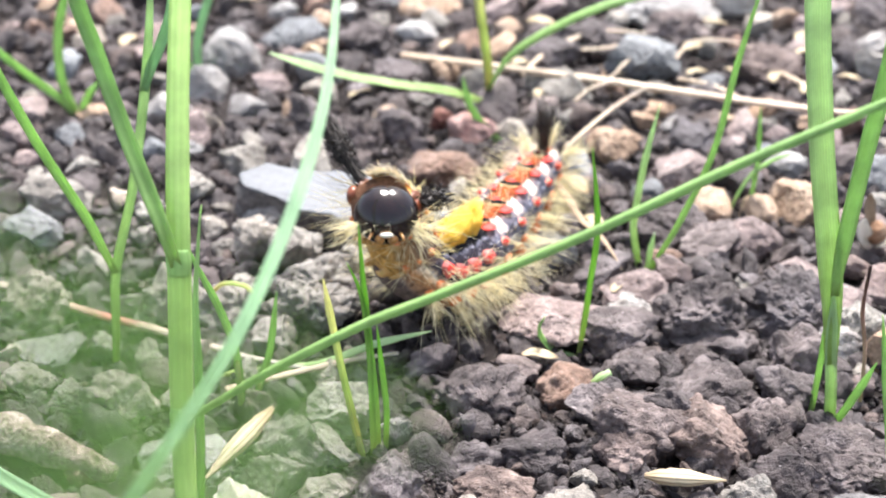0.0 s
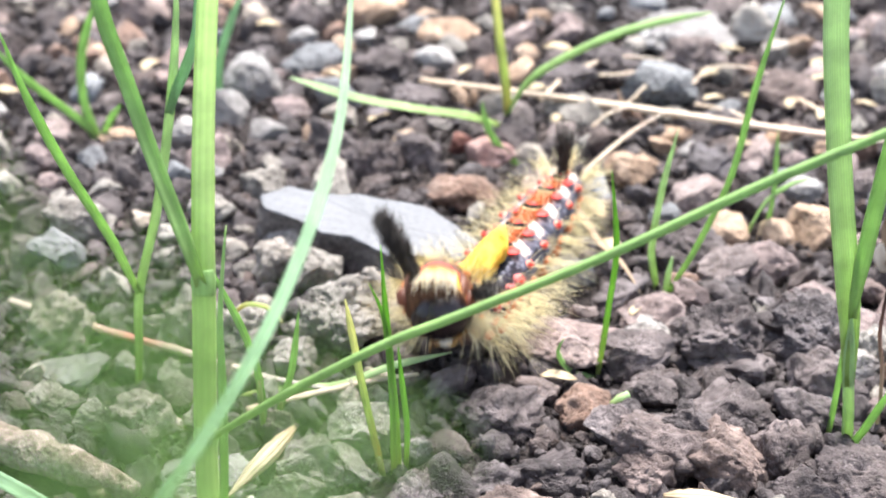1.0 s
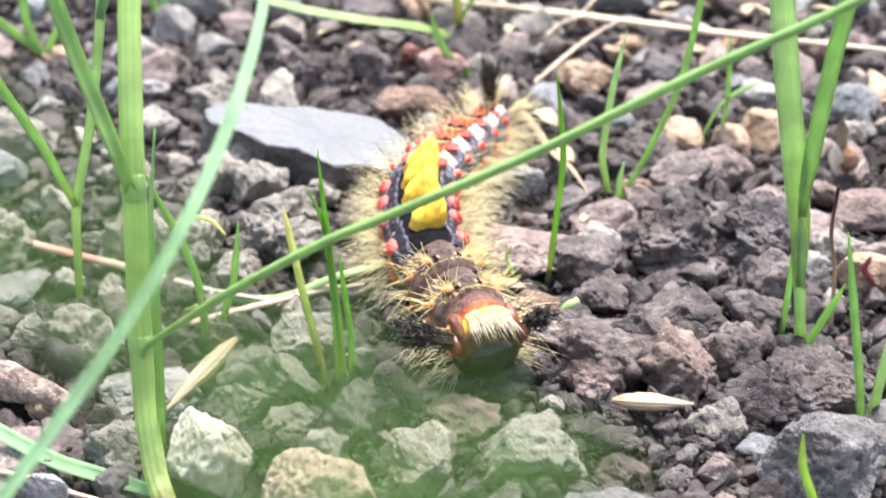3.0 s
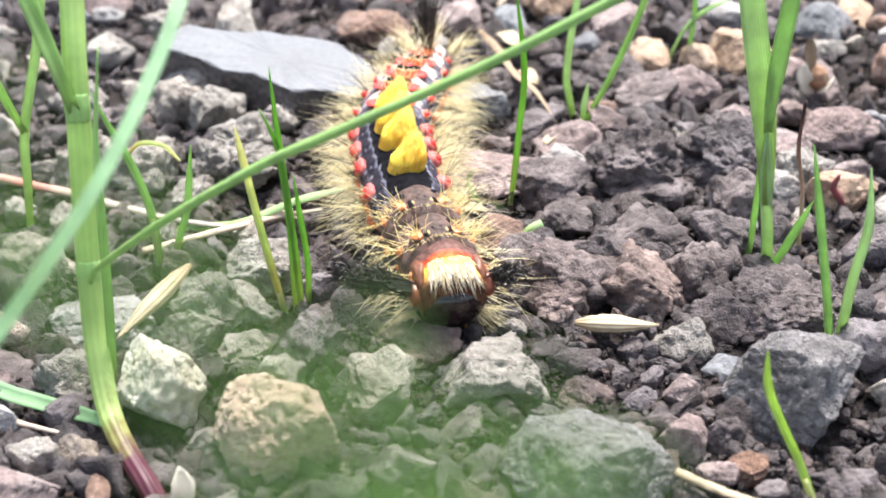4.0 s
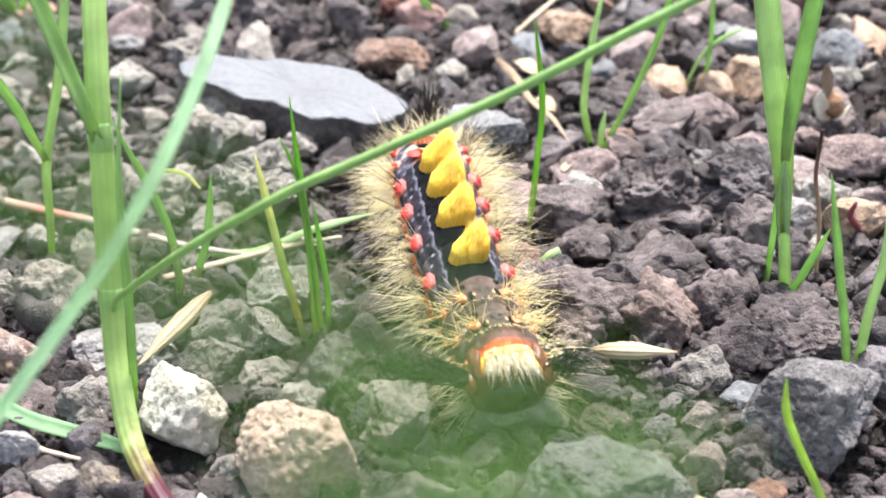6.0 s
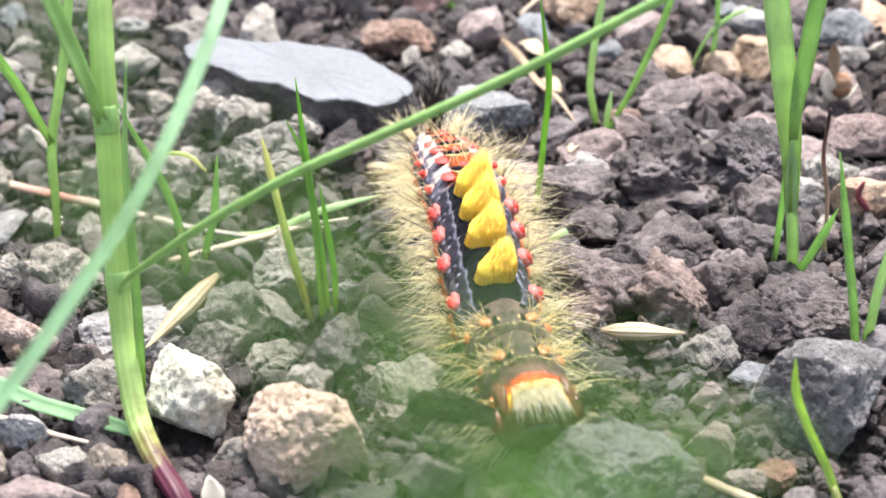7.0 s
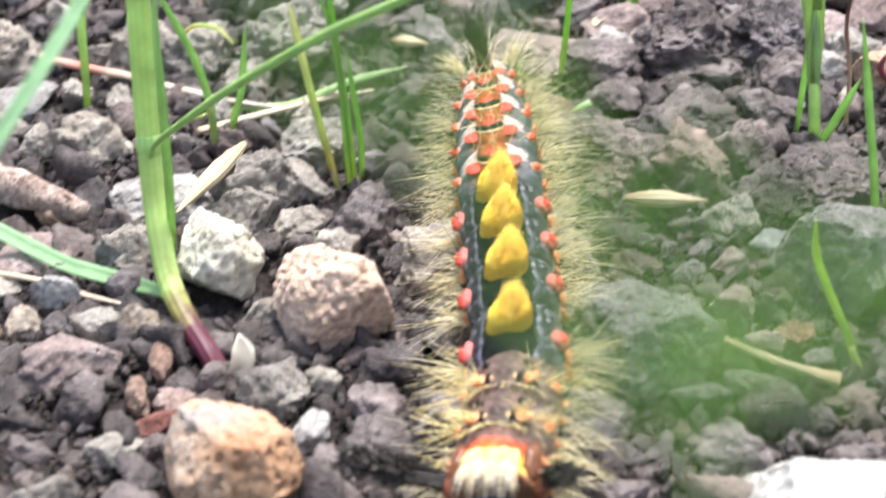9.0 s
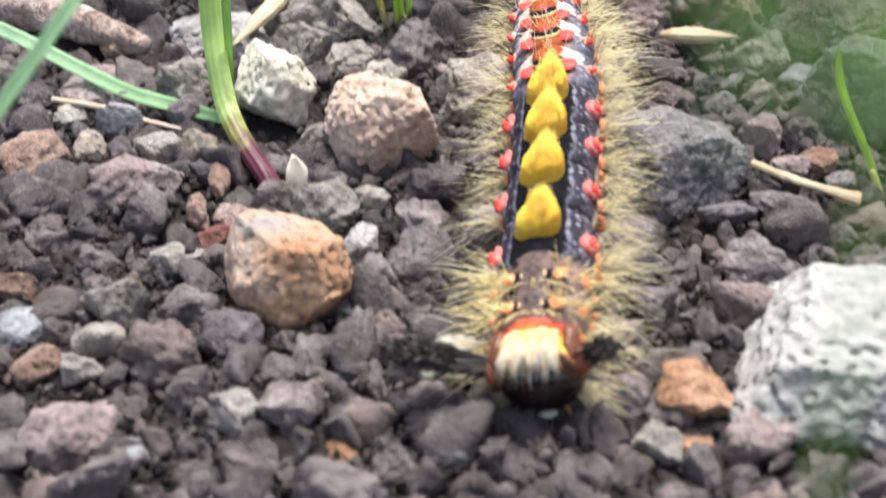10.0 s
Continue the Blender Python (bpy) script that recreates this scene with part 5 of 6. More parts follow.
def brush(seg, radius, rng, lean):
    """The upright yellow brush on a segment's back."""
    v, f = BALL[4]
    v = v.copy()
    up = (v[:, 2] + 1) / 2
    v[:, 0] *= 0.98 - 0.56 * up**2
    v[:, 1] *= 0.72 - 0.4 * up**2
    v[:, 2] = up * 1.5
    v[:, 1] += lean * up
    v[:, 0] -= 0.52 * up**1.5  # the tips lean to one side
    v *= (1 + 0.06 * field(v, 0.25, lean + 3, 2))[:, None]
    core = part("brush", mesh("brush", v + (0, 0, radius - 0.12), f, BRUSH_CORE), seg, "dense upright yellow hair brush")
    n = 2600
    a, q = rng.uniform(0, 2 * math.pi, n), np.sqrt(rng.uniform(0, 1, n))
    roots = np.stack([0.94 * q * np.cos(a), 0.68 * q * np.sin(a), np.full(n, radius - 0.1)], 1)
    ways = np.stack([0.06 * roots[:, 0] - 0.34 + rng.normal(0, 0.06, n), lean * 0.5 + 0.1 * roots[:, 1] + rng.normal(0, 0.06, n), np.ones(n)], 1)
    part("brush_hair", hairs("brush_hair", roots, ways, rng.uniform(1.5, 2.15, n) * (1.08 - 0.55 * q * q), 0.015, BRUSH, rng, 0.0, 0.09, inward=0.7), core)


def make_segment(body, k):
    """Segment k, from the tail (0) to the collar (11); forward is +y, the back is +z."""
    rng = np.random.default_rng(900 + k)
    radius = RADII[k]
    mat = REAR if k < 5 else TUFTED if k < 9 else CHEST if k < 11 else COLLAR_SKIN
    length = 4.4 if k == 8 else 3.5 if k < 9 else 3.1
    seg = part("segment", barrel("segment", radius, length, mat, 0.3 if k == 0 else 0.16), body)
    fans, yellow, dark = [], [], []
    for s in (-1, 1):
        for angle, size, n, reach in ((66 if k > 4 else 62, 0.44 if k > 4 else 0.27, 14, (1.2, 2.4)), (92, 0.26, 50, (1.2, 3.3)), (116, 0.34, 48, (1.2, 3.1))):
            spot = on_ring(radius, s * angle, 0.1)
            wart = part("wart", knob("wart", spot, size * (np.array([0.95, 1.25, 0.95]) if k < 9 else np.array([0.5, 0.6, 0.5])), WART_PINK if k < 5 and angle < 70 else WART_BASE if k < 9 and angle < 70 else WART_ORANGE, 3, 0.3), seg)
            if k < 9 and angle < 70:
                part("wart_tip", knob("wart_tip", spot * (1.08, 1, 1.08) + (0, 0.06, 0), size * np.array([0.72, 0.95, 0.72]), WART, 3, 0.35), wart, "bright red wart tip")
            way = on_ring(1, s * (angle + (10 if angle < 70 else 4)), 0.0) + (0, 0.25 if k > 8 else -0.12 if k < 3 else 0.0, 0.12)
            (yellow if 9 <= k and angle < 70 else fans).append(bundle(rng, spot * 1.04, way, n if k < 9 else max(7, n // 3), 0.35, reach))
            if angle < 70:
                dark.append(bundle(rng, spot, way * 0.7 + (0, 0, 0.6), 5, 0.3, (2.2, 3.4)))
    part("side_hair", hairs("side_hair", *joined(*fans), 0.0125, HAIR, rng, 0.25, 0.32), seg, "long fine straw-coloured hair")
    part("long_hair", hairs("long_hair", *joined(*dark), 0.016, HAIR_DARK, rng, 0.2, 0.15), seg, "a few long dark hairs")
    if yellow:
        part("yellow_hair", hairs("yellow_hair", *joined(*yellow), 0.024, HAIR_YELLOW, rng, 0.2, 0.2), seg, "short golden-yellow hair")
    if k < 5:
        part("gland", knob("gland", on_ring(radius, 0, -0.25), np.array([0.3, 0.26, 0.11]), WART), seg, "bright red gland on the back")
        part("cream_arch", tube_mesh("cream_arch", [on_ring(radius, a, y, 1.02) for a, y in ((-20, 0.15), (-11, 0.62), (0, 0.74), (11, 0.62), (20, 0.15))], [0.04, 0.1, 0.1, 0.1, 0.04], CREAM, 6, 16), seg, "cream arch")
        part("black_mark", tube_mesh("black_mark", [on_ring(radius, a, y, 1.0) for a, y in ((-19, -0.2), (-9, 0.36), (0, 0.46), (9, 0.36), (19, -0.2))], [0.06, 0.26, 0.2, 0.26, 0.06], MARK, 6, 16), seg, "black arch mark")
        for s in (-1, 1):
            part("red_spot", knob("red_spot", on_ring(radius, s * 26, 0.5), np.array([0.4, 0.46, 0.1]), WART, 3, 0.25), seg, "bright red oval spot")
        fringe = bundle(rng, on_ring(radius, 0, -0.6), np.array([0, -0.1, 1.0]), 18, 0.6, (0.8, 1.7))
        part("back_hair", hairs("back_hair", fringe[0] + rng.normal(0, 0.6, fringe[0].shape) * (1, 0.6, 0.1), fringe[1], fringe[2], 0.018, HAIR, rng, 0.1, 0.2), seg)
    elif k < 9:
        brush(seg, radius, rng, -0.5 if k < 8 else -0.25)
    elif k < 11:
        sprays = []
        for s in (-1, 1):
            spot = on_ring(radius, s * 30, 0.3)
            part("orange_spot", knob("orange_spot", spot, np.array([0.3, 0.28, 0.11]), WART_ORANGE, 3, 0.5), seg, "orange-red spot")
            part("cream_mark", knob("cream_mark", on_ring(radius, s * 11.5, 0.4), np.array([0.13, 0.2, 0.03]), CREAM, 3, 0.4), seg, "small cream mark")
            for turn, y, wide in ((5, 0.25, 0.14), (17.5, 0.45, 0.13), (24, -0.5, 0.16)):
                part("black_mark", knob("black_mark", on_ring(radius, s * turn, y), np.array([wide, 0.3 if turn < 20 else 0.16, 0.06]), MARK, 3, 0.4), seg, "small black mark")
            sprays.append(bundle(rng, spot, on_ring(1, s * 40, 0.35), 18 if k == 9 else 26, 0.5, (0.7, 1.8)))
            sprays.append(bundle(rng, on_ring(radius, s * 52, 0.2), on_ring(1, s * 62, 0.3), 14, 0.45, (0.8, 2.1)))
        n = 60
        a = rng.uniform(-48, 48, n)
        row = np.array([on_ring(radius, x, 0.75 + 0.2 * rng.random(), 1.0) for x in a]), np.array([on_ring(0.7, x, 1.0) for x in a]) + rng.normal(0, 0.15, (n, 3)), rng.uniform(0.3, 0.7, n)
        part("yellow_hair", hairs("yellow_hair", *joined(*sprays, row), 0.016, HAIR_YELLOW, rng, 0.1, 0.2), seg, "short golden-yellow hair")
    else:
        n = 300
        a = rng.uniform(-34, 34, n)
        roots = np.array([on_ring(radius, x, 0.45 + 0.15 * rng.random(), 1.0) for x in a])
        ways = np.array([on_ring(0.16, x * 0.6, 1.0) for x in a]) + rng.normal(0, 0.08, (n, 3))
        part("white_fringe", hairs("white_fringe", roots, ways, rng.uniform(0.9, 2.5, n) * np.cos(np.radians(a)), 0.02, HAIR_WHITE, rng, 0.3, 0.16), seg, "white hair fringe over the head")
        n = 170
        a = rng.uniform(-34, 34, n)
        roots = np.array([on_ring(radius, x, 0.15 + 0.2 * rng.random(), 1.0) for x in a])
        ways = np.array([on_ring(0.25, x * 0.8, 1.0) for x in a]) + rng.normal(0, 0.08, (n, 3))
        part("yellow_hair", hairs("yellow_hair", roots, ways, rng.uniform(0.5, 1.0, n), 0.024, HAIR_YELLOW, rng, 0.3, 0.14), seg, "golden-yellow hair band")
        for s in (-1, 1):
            part("shoulder", knob("shoulder", on_ring(radius, s * 60, 0.2, 0.86), np.array([0.4, 1.0, 0.62]), SHOULDER, 4, 0.15), seg, "dark brown shoulder")
            part("side_lobe", knob("side_lobe", on_ring(radius, s * 78, 0.7, 0.95), np.array([0.42, 0.75, 0.55]), LOBE), seg, "red-brown side lobe")
            spot = on_ring(radius, s * 70, 0.8, 1.05)
            way = np.array([s * 1.0, 0.05 if s > 0 else 0.25, 0.5])
            n = 150 if s > 0 else 60
            reach = (2.2, 4.2) if s > 0 else (0.8, 1.5)
            pencil = part("hair_pencil", hairs("hair_pencil", *bundle(rng, spot, way, n, 0.08 if s > 0 else 0.22, reach), 0.03, HAIR_DARK, rng, 0.05, 0.1, 1.5), seg, "black hair pencil beside the head", "stuff")
            n = 900 if s > 0 else 220
            axis = way / np.linalg.norm(way)
            run = rng.uniform(0.38, 1.0, n)
            ends = spot + axis * (run * reach[1] * 0.9)[:, None] + rng.normal(0, 0.2, (n, 3))
            plume = part("pencil_plume", hairs("pencil_plume", ends, rng.normal(0, 0.7, (n, 3)) + axis, rng.uniform(0.25, 0.6, n), 0.05, HAIR_DARK, rng, 0, 0.15, 1.2), seg, "feathery black plume of the pencil", "stuff")
            if s > 0:
                PENCILS.extend((pencil, plume))
    if k == 0:
        spot, way = on_ring(radius, 0, -0.3), np.array([0, -0.12, 1.0])
        part("tail_pencil", hairs("tail_pencil", *bundle(rng, spot, way, 110, 0.17, (2.0, 4.1)), 0.034, HAIR_DARK, rng, 0.0, 0.08, 1.4), seg, "black hair pencil at the tail", "stuff")
        rear = [bundle(rng, on_ring(radius, a, -1.2), on_ring(0.8, a, -0.9), 60, 0.4, (1.3, 2.6)) for a in (-60, 0, 60)]
        part("tail_hair", hairs("tail_hair", *joined(*rear), 0.02, HAIR, rng, 0.15, 0.2), seg)
    if k in (0, 3, 4, 5, 6, 9, 10, 11):
        for s in (-1, 1):
            tall = 1.0 if k < 9 else 0.7
            pts = [(s * 0.75, 0.1, -radius * 0.7), (s * 0.95, 0.15, -radius * 0.85 - tall * 0.3), (s * (0.85 if k < 9 else 0.6), 0.25, -radius * 0.85 - tall * 0.55)]
            part("leg", tube_mesh("leg", pts, [0.5, 0.42, 0.3] if k < 9 else [0.3, 0.24, 0.08], LEG, 10, 12), seg)
    return seg


def make_head(body):
    """The glossy black head with its pale lip and feelers; forward is +y."""
    v, f = BALL[5]
    v = v.copy()
    v *= (1.7, 1.28, 1.55)
    dent = np.exp(-((v[:, 0] / 0.16) ** 2)) * np.clip(v[:, 2] / 1.4, 0, 1)
    v *= (1 - 0.035 * dent)[:, None]
    v[:, 2] -= 0.12 * np.clip(v[:, 1], 0, 2) ** 2
    head = part("head", mesh("head", v, f, HEAD_SHELL), body, "glossy black head")
    part("face_plate", knob("face_plate", np.array([0, 0.92, -0.72]), np.array([0.52, 0.3, 0.42]), FACE, 3, 0.05), head, "amber-brown face plate")
    part("lip", knob("lip", np.array([0, 1.22, -0.9]), np.array([0.36, 0.18, 0.15]), LIP, 3, 0.05), head, "creamy white lip")
    for s in (-1, 1):
        part("jaw", knob("jaw", np.array([s * 0.34, 0.98, -1.16]), np.array([0.26, 0.24, 0.26]), FACE, 3, 0.05), head)
        part("feeler", tube_mesh("feeler", [(s * 0.72, 0.95, -0.85), (s * 0.84, 1.2, -1.0), (s * 0.9, 1.42, -1.15)], [0.1, 0.08, 0.03], FACE, 8, 10), head, "short amber feeler")
    rng = np.random.default_rng(77)
    sets = [bundle(rng, np.array([s * 1.2, 0.3, -0.5]), np.array([s * 0.9, 0.5, -0.35]), 55, 0.35, (1.2, 2.5)) for s in (-1, 1)]
    crown = bundle(rng, np.array([0, 1.0, -0.3]), np.array([0, 0.8, -0.5]), 16, 0.5, (0.4, 0.9))
    part("crown_hair", hairs("crown_hair", crown[0] + rng.normal(0, 0.4, crown[0].shape) * (1.3, 0.2, 0.4), crown[1], crown[2], 0.016, HAIR, rng, 0.3, 0.2), head, "sparse pale bristles on the head")
    part("cheek_hair", hairs("cheek_hair", *joined(*sets), 0.022, HAIR, rng, 0.25, 0.2), head, "pale hair beside the head")
    return head


def make_caterpillar():
    body = group_of("caterpillar", 0, 0, 0, "hairy caterpillar with yellow brushes, red warts and black head", "caterpillar")
    return body, [make_segment(body, k) for k in range(12)] + [make_head(body)]


PENCILS = []  # the long pencil beside the head and its plume
CATERPILLAR, SEGMENTS = make_caterpillar()

# where five places of the spine are: seconds, x, y, z
TAIL_AT = [(0, 4.3, 4.2, 2.4), (0.5, 4.3, 4.2, 2.4), (1, 4.4, 4.3, 2.4), (1.5, 4.5, 4.3, 2.4), (2, 4.3, 3.6, 2.4), (3.5, 2.2, -0.8, 2.6), (4, 1.7, -2.0, 2.6), (4.5, 1.0, -3.0, 2.8), (5, 1.0, -6.1, 2.6), (6.5, 1.0, -11.5, 2.4), (7, 1.1, -10.8, 2.4), (7.5, 1.4, -12.2, 2.4), (8, 1.3, -15.3, 2.4), (8.5, 1.6, -14.2, 2.2), (9, 2.5, -17.1, 2.2), (9.5, 3.1, -19.2, 2.2), (10, 3.2, -24.2, 2.2)]
REAR_AT = [(0, -0.2, -8.0, 3.0), (0.5, -0.2, -8.2, 3.0), (1, 0.2, -8.4, 3.0), (1.5, 0.3, -8.3, 3.0), (2, -0.7, -8.0, 3.0), (3.5, -0.7, -9.5, 3.1), (4, -0.1, -11.4, 3.1), (4.5, 0.0, -13.0, 3.0), (5, 0.2, -12.9, 3.4), (6.5, 1.9, -15.5, 3.6), (7, 2.8, -18.5, 3.2), (7.5, 3.0, -20.7, 3.0), (8, 2.6, -22.3, 3.0), (8.5, 3.3, -27.1, 2.8), (9, 3.1, -29.6, 2.8), (9.5, 3.7, -33.1, 2.8), (10, 3.7, -35.6, 2.8)]
FRONT_AT = [(0, -2.6, -11.4, 4.0), (0.5, -2.2, -11.8, 3.9), (1, -1.2, -12.2, 3.4), (1.5, -0.6, -11.9, 3.0), (2, -0.9, -12.5, 2.9), (3.5, 0.0, -16.1, 2.9), (4, 0.8, -17.1, 2.9), (4.5, 1.3, -19.7, 2.9), (5, 1.6, -20.2, 2.9), (6.5, 3.6, -24.2, 2.8), (7, 3.8, -26.2, 2.8), (7.5, 4.7, -29.8, 2.8), (8, 4.3, -32.0, 2.8), (8.5, 3.8, -35.7, 2.8), (9, 3.6, -39.8, 2.8), (9.5, 3.3, -43.6, 2.8), (10, 3.3, -45.8, 2.8)]
COLLAR_AT = [(0, -4.3, -12.2, 8.2), (0.5, -3.9, -12.8, 7.6), (0.8, -2.4, -13.5, 7.6), (1, -2.6, -14.6, 5.6), (1.2, -1.7, -18.1, 3.4), (1.5, 1.0, -19.6, 3.0), (2, 2.2, -20.2, 2.9), (3.5, 2.8, -23.4, 2.7), (4, 2.9, -24.6, 2.7), (4.5, 3.8, -25.3, 2.7), (5, 4.4, -26.4, 2.7), (6.5, 4.7, -31.2, 2.7), (7, 5.3, -33.6, 2.7), (7.5, 7.1, -36.4, 2.7), (8, 5.5, -39.8, 2.6), (8.5, 3.5, -42.9, 2.6), (9, 2.9, -46.6, 2.6), (9.5, 2.3, -49.0, 2.6), (10, 3.0, -51.2, 2.6)]
HEAD_AT = [(0, -4.2, -14.0, 8.4), (0.5, -3.8, -14.6, 7.5), (0.8, -1.7, -15.2, 7.9), (1, -2.2, -16.0, 5.0), (1.2, -1.5, -20.2, 2.6), (1.5, 1.6, -21.4, 2.3), (2, 3.4, -21.8, 2.3), (3.5, 3.4, -25.4, 2.2), (4, 3.1, -26.4, 2.2), (4.5, 5.0, -26.8, 2.2), (5, 5.1, -28.4, 2.2), (6.5, 4.7, -32.8, 2.2), (7, 5.8, -35.2, 2.2), (7.5, 8.5, -37.7, 2.2), (8, 5.5, -41.6, 2.2), (8.5, 3.3, -44.8, 2.2), (9, 2.5, -48.4, 2.2), (9.5, 2.0, -50.9, 2.2), (10, 2.9, -53.1, 2.2)]


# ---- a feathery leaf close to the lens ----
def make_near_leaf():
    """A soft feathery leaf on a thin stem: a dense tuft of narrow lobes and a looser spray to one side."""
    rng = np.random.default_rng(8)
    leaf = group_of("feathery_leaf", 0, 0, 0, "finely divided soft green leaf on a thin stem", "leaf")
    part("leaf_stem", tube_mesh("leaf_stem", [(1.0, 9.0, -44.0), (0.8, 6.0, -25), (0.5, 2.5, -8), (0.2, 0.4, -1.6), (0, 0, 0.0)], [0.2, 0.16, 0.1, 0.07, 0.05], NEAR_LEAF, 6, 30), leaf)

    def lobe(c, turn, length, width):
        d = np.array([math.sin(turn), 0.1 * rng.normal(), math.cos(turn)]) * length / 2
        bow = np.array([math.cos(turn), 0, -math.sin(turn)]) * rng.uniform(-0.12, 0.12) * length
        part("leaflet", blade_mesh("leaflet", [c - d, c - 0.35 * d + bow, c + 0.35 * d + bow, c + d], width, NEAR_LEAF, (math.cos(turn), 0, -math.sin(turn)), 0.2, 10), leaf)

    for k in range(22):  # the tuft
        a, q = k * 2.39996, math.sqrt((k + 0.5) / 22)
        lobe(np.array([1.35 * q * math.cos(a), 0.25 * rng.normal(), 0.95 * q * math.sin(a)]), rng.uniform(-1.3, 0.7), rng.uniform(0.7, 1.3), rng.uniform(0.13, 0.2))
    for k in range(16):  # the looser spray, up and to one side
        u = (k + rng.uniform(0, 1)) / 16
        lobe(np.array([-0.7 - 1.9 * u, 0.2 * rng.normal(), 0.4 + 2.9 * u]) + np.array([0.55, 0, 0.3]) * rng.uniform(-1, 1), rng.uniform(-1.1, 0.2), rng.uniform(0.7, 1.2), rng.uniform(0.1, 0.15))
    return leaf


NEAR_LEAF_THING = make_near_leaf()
# seconds, x, y, z: placed along the camera's rays to stay before the lens
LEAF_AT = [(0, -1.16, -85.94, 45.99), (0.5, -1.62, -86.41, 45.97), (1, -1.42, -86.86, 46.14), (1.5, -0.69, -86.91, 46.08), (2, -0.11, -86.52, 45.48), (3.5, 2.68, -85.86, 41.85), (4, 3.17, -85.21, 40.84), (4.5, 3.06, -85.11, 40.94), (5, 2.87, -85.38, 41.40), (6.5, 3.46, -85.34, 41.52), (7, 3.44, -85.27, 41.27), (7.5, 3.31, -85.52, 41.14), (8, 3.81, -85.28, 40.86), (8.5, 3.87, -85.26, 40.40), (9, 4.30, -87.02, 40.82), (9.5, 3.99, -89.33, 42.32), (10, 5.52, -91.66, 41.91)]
# seconds, how far the leaning blade has swayed from rest, in degrees
SWAY = [(0, 0.5, 0.5), (2, -2.5, -1.5), (3.5, 0, 0), (4.5, -0.5, 0), (6.5, 0.5, 1), (8, -1.5, -1), (8.5, -3, -2.5), (9, 0, -5), (9.5, -0.5, -4), (10, 2, -2)]

# seconds, how far the head is bowed
HEAD_BOW = [(0, 0), (0.6, 0), (1, 0.5), (1.3, 1), (3.5, 0.9), (4, 0.8), (4.5, 0.1), (5, 0.3), (5.5, 0.7), (6.5, 0.8), (7.5, 1), (9, 0.8), (9.5, 0.7), (10, 0.5)]


# seconds, how far the head is stretched out
HEAD_OUT = [(0, 1.15), (0.6, 1.1), (1, 0.5), (1.4, 0), (10, 0)]

# seconds, how far the body is rolled to its right, in degrees
BODY_ROLL = [(0, 0), (7, 0), (8, 3), (8.5, 8), (9, 11), (10, 13)]

# seconds, how far the long hair pencil is lifted, in degrees
PENCIL_LIFT = [(0, 18), (0.5, 38), (0.8, 58), (1, 36), (1.2, 32), (1.5, 5), (2, 0), (10, 0)]

# how far along the spine each segment sits: three brushes close together, the fourth apart
SEATS = [0, 1.05, 2.1, 3.15, 4.25, 5.3, 6.12, 6.94, 8.1, 9.1, 10, 11, 12.2]


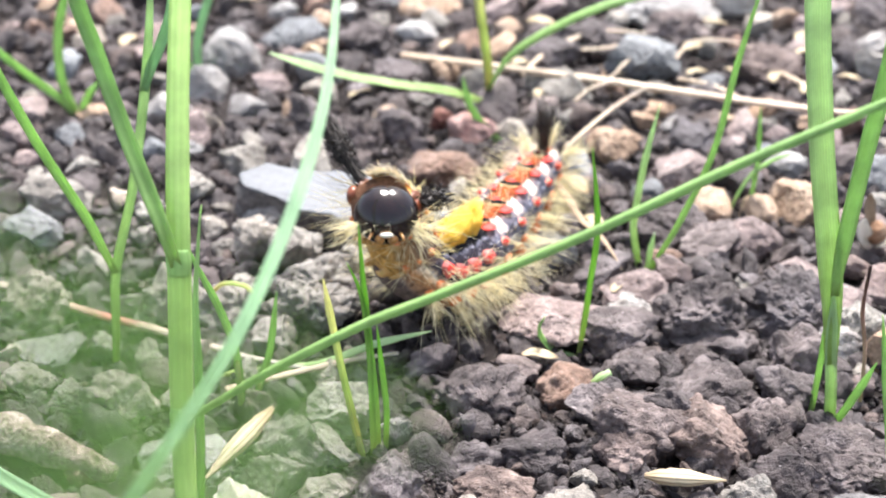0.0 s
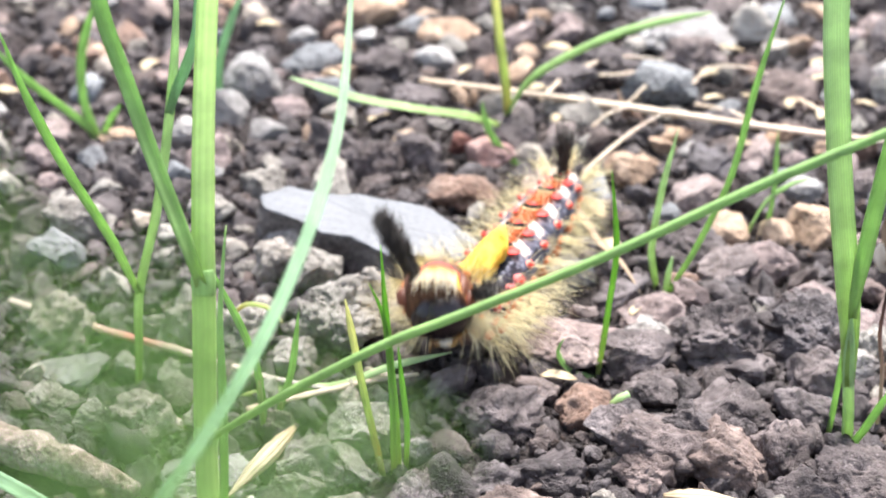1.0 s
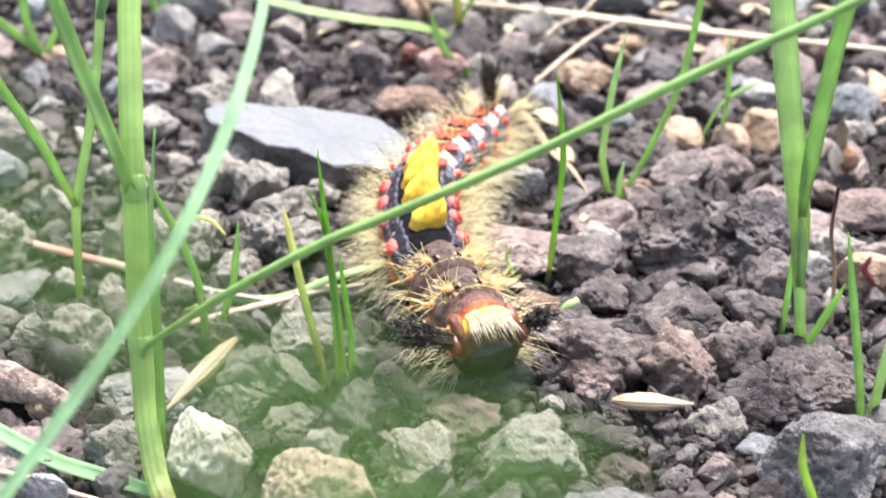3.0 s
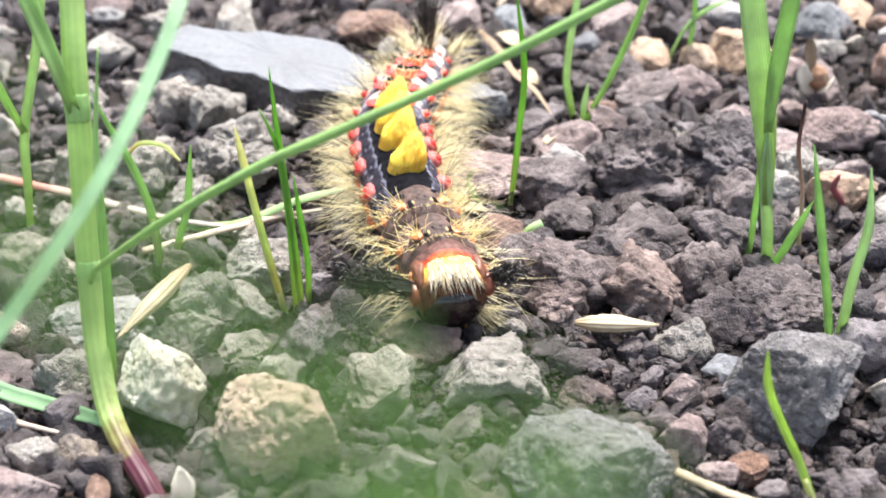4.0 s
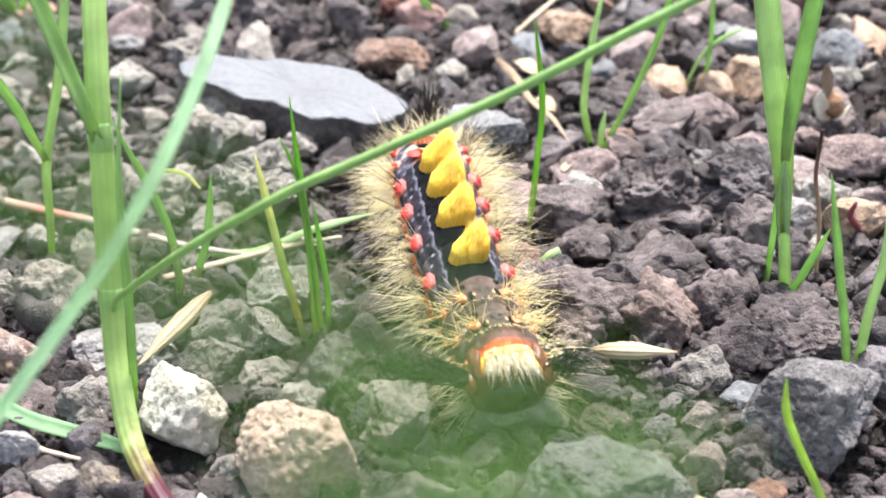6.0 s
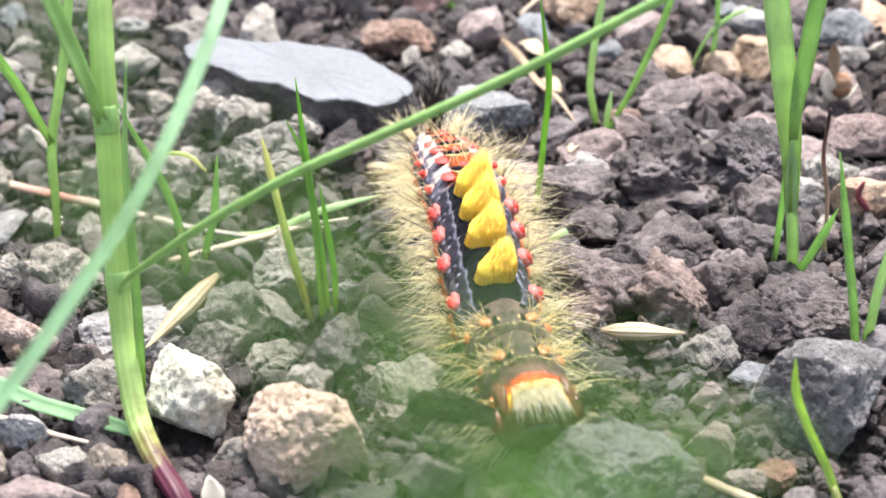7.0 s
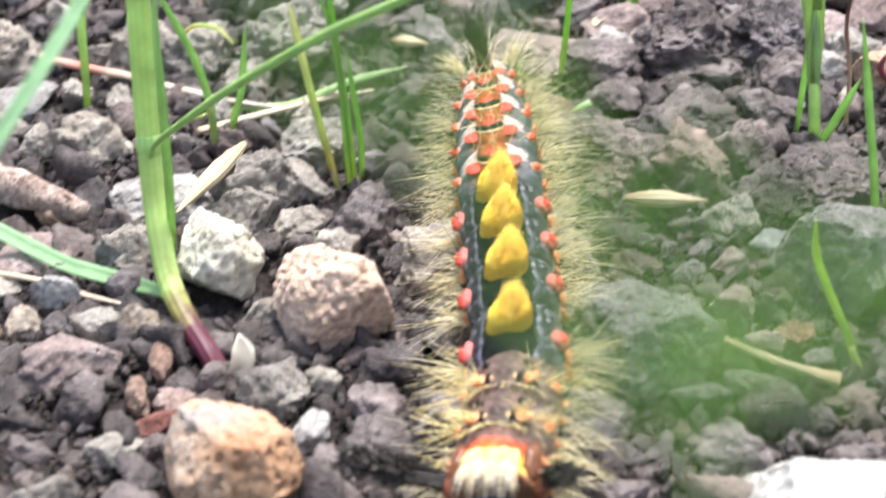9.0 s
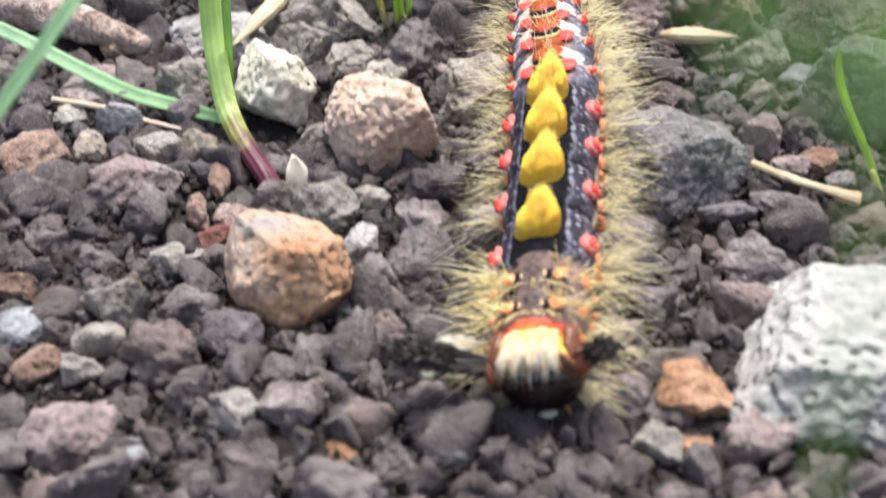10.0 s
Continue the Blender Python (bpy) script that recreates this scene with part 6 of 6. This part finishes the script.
def spine_at(t):
    """The place and turn of each of the thirteen segments at a time."""
    knots = [0, 5, 8, 11, 12.2]
    marks = []
    for rows in (TAIL_AT, REAR_AT, FRONT_AT, COLLAR_AT, HEAD_AT):
        r = np.array(rows)
        marks.append([np.interp(t, r[:, 0], r[:, c]) for c in (1, 2, 3)])
    p = np.array(marks)
    p[4] = p[3] + 0.48 * (p[4] - p[3])
    slopes = np.gradient(p, knots, axis=0)
    fine = np.linspace(0, 12.2, 245)
    line = np.zeros((len(fine), 3))
    for i, u in enumerate(fine):
        j = min(int(np.searchsorted(knots, u, side="right")) - 1, 3)
        h = knots[j + 1] - knots[j]
        s = (u - knots[j]) / h
        line[i] = (2 * s**3 - 3 * s * s + 1) * p[j] + (s**3 - 2 * s * s + s) * h * slopes[j] + (3 * s * s - 2 * s**3) * p[j + 1] + (s**3 - s * s) * h * slopes[j + 1]
    tan = np.gradient(line, axis=0)
    tan /= np.linalg.norm(tan, axis=1)[:, None]
    overall = (p[4] - p[1]) * (1, 1, 0)
    overall /= np.linalg.norm(overall)
    poses = []
    for k in range(13):
        i = min(int(round(SEATS[k] * 20)), 244)
        h = tan[i] * (1, 1, 0) + 0.45 * overall
        right = np.cross(h / np.linalg.norm(h), (0, 0, 1.0))
        up = np.cross(right, tan[i])
        up /= np.linalg.norm(up)
        right = np.cross(tan[i], up)
        m = Matrix(np.stack([right, tan[i], up], 1).tolist()).to_4x4()
        m.translation = Vector(line[i]) * MM
        m = m @ at(0, 0, 0, 0, np.interp(t, *np.array(BODY_ROLL).T), 0)
        if k == 12:  # held out while the front is raised
            out = np.interp(t, *np.array(HEAD_OUT).T)
            m = m @ at(0, out, 0.55 * out, 14 * out, 0, 0)
        if k == 12:  # the head bows while it crawls
            bow = np.interp(t, *np.array(HEAD_BOW).T)
            m = m @ at(0, -0.3 * bow, -0.55 * bow, -38 * bow, 0, 0)
        poses.append(m)
    return poses


BODY_TIMES = [0, 0.25, 0.5, 0.8, 1, 1.2, 1.5, 1.75, 2, 2.5, 3, 3.5, 4, 4.5, 5, 5.5, 6, 6.5, 7, 7.5, 8, 8.5, 9, 9.5, 10]


def motions():
    rows = {t: spine_at(t) for t in BODY_TIMES}
    middle = {t: Matrix.Translation(rows[t][6].translation - Vector((0, 0, rows[t][6].translation.z))) for t in BODY_TIMES}
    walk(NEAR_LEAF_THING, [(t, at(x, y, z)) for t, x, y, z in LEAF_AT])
    walk(LEANING_BLADE, [(t, at(-35.0, -82.0, 0.0, rx, ry, 0)) for t, rx, ry in SWAY])
    walk(CATERPILLAR, [(t, middle[t]) for t in BODY_TIMES])
    for k, seg in enumerate(SEGMENTS):
        walk(seg, [(t, middle[t].inverted() @ rows[t][k]) for t in BODY_TIMES])
    for ob in PENCILS:
        walk(ob, [(t, at(0, 0, 0, 0, -lift, 0)) for t, lift in PENCIL_LIFT])


motions()
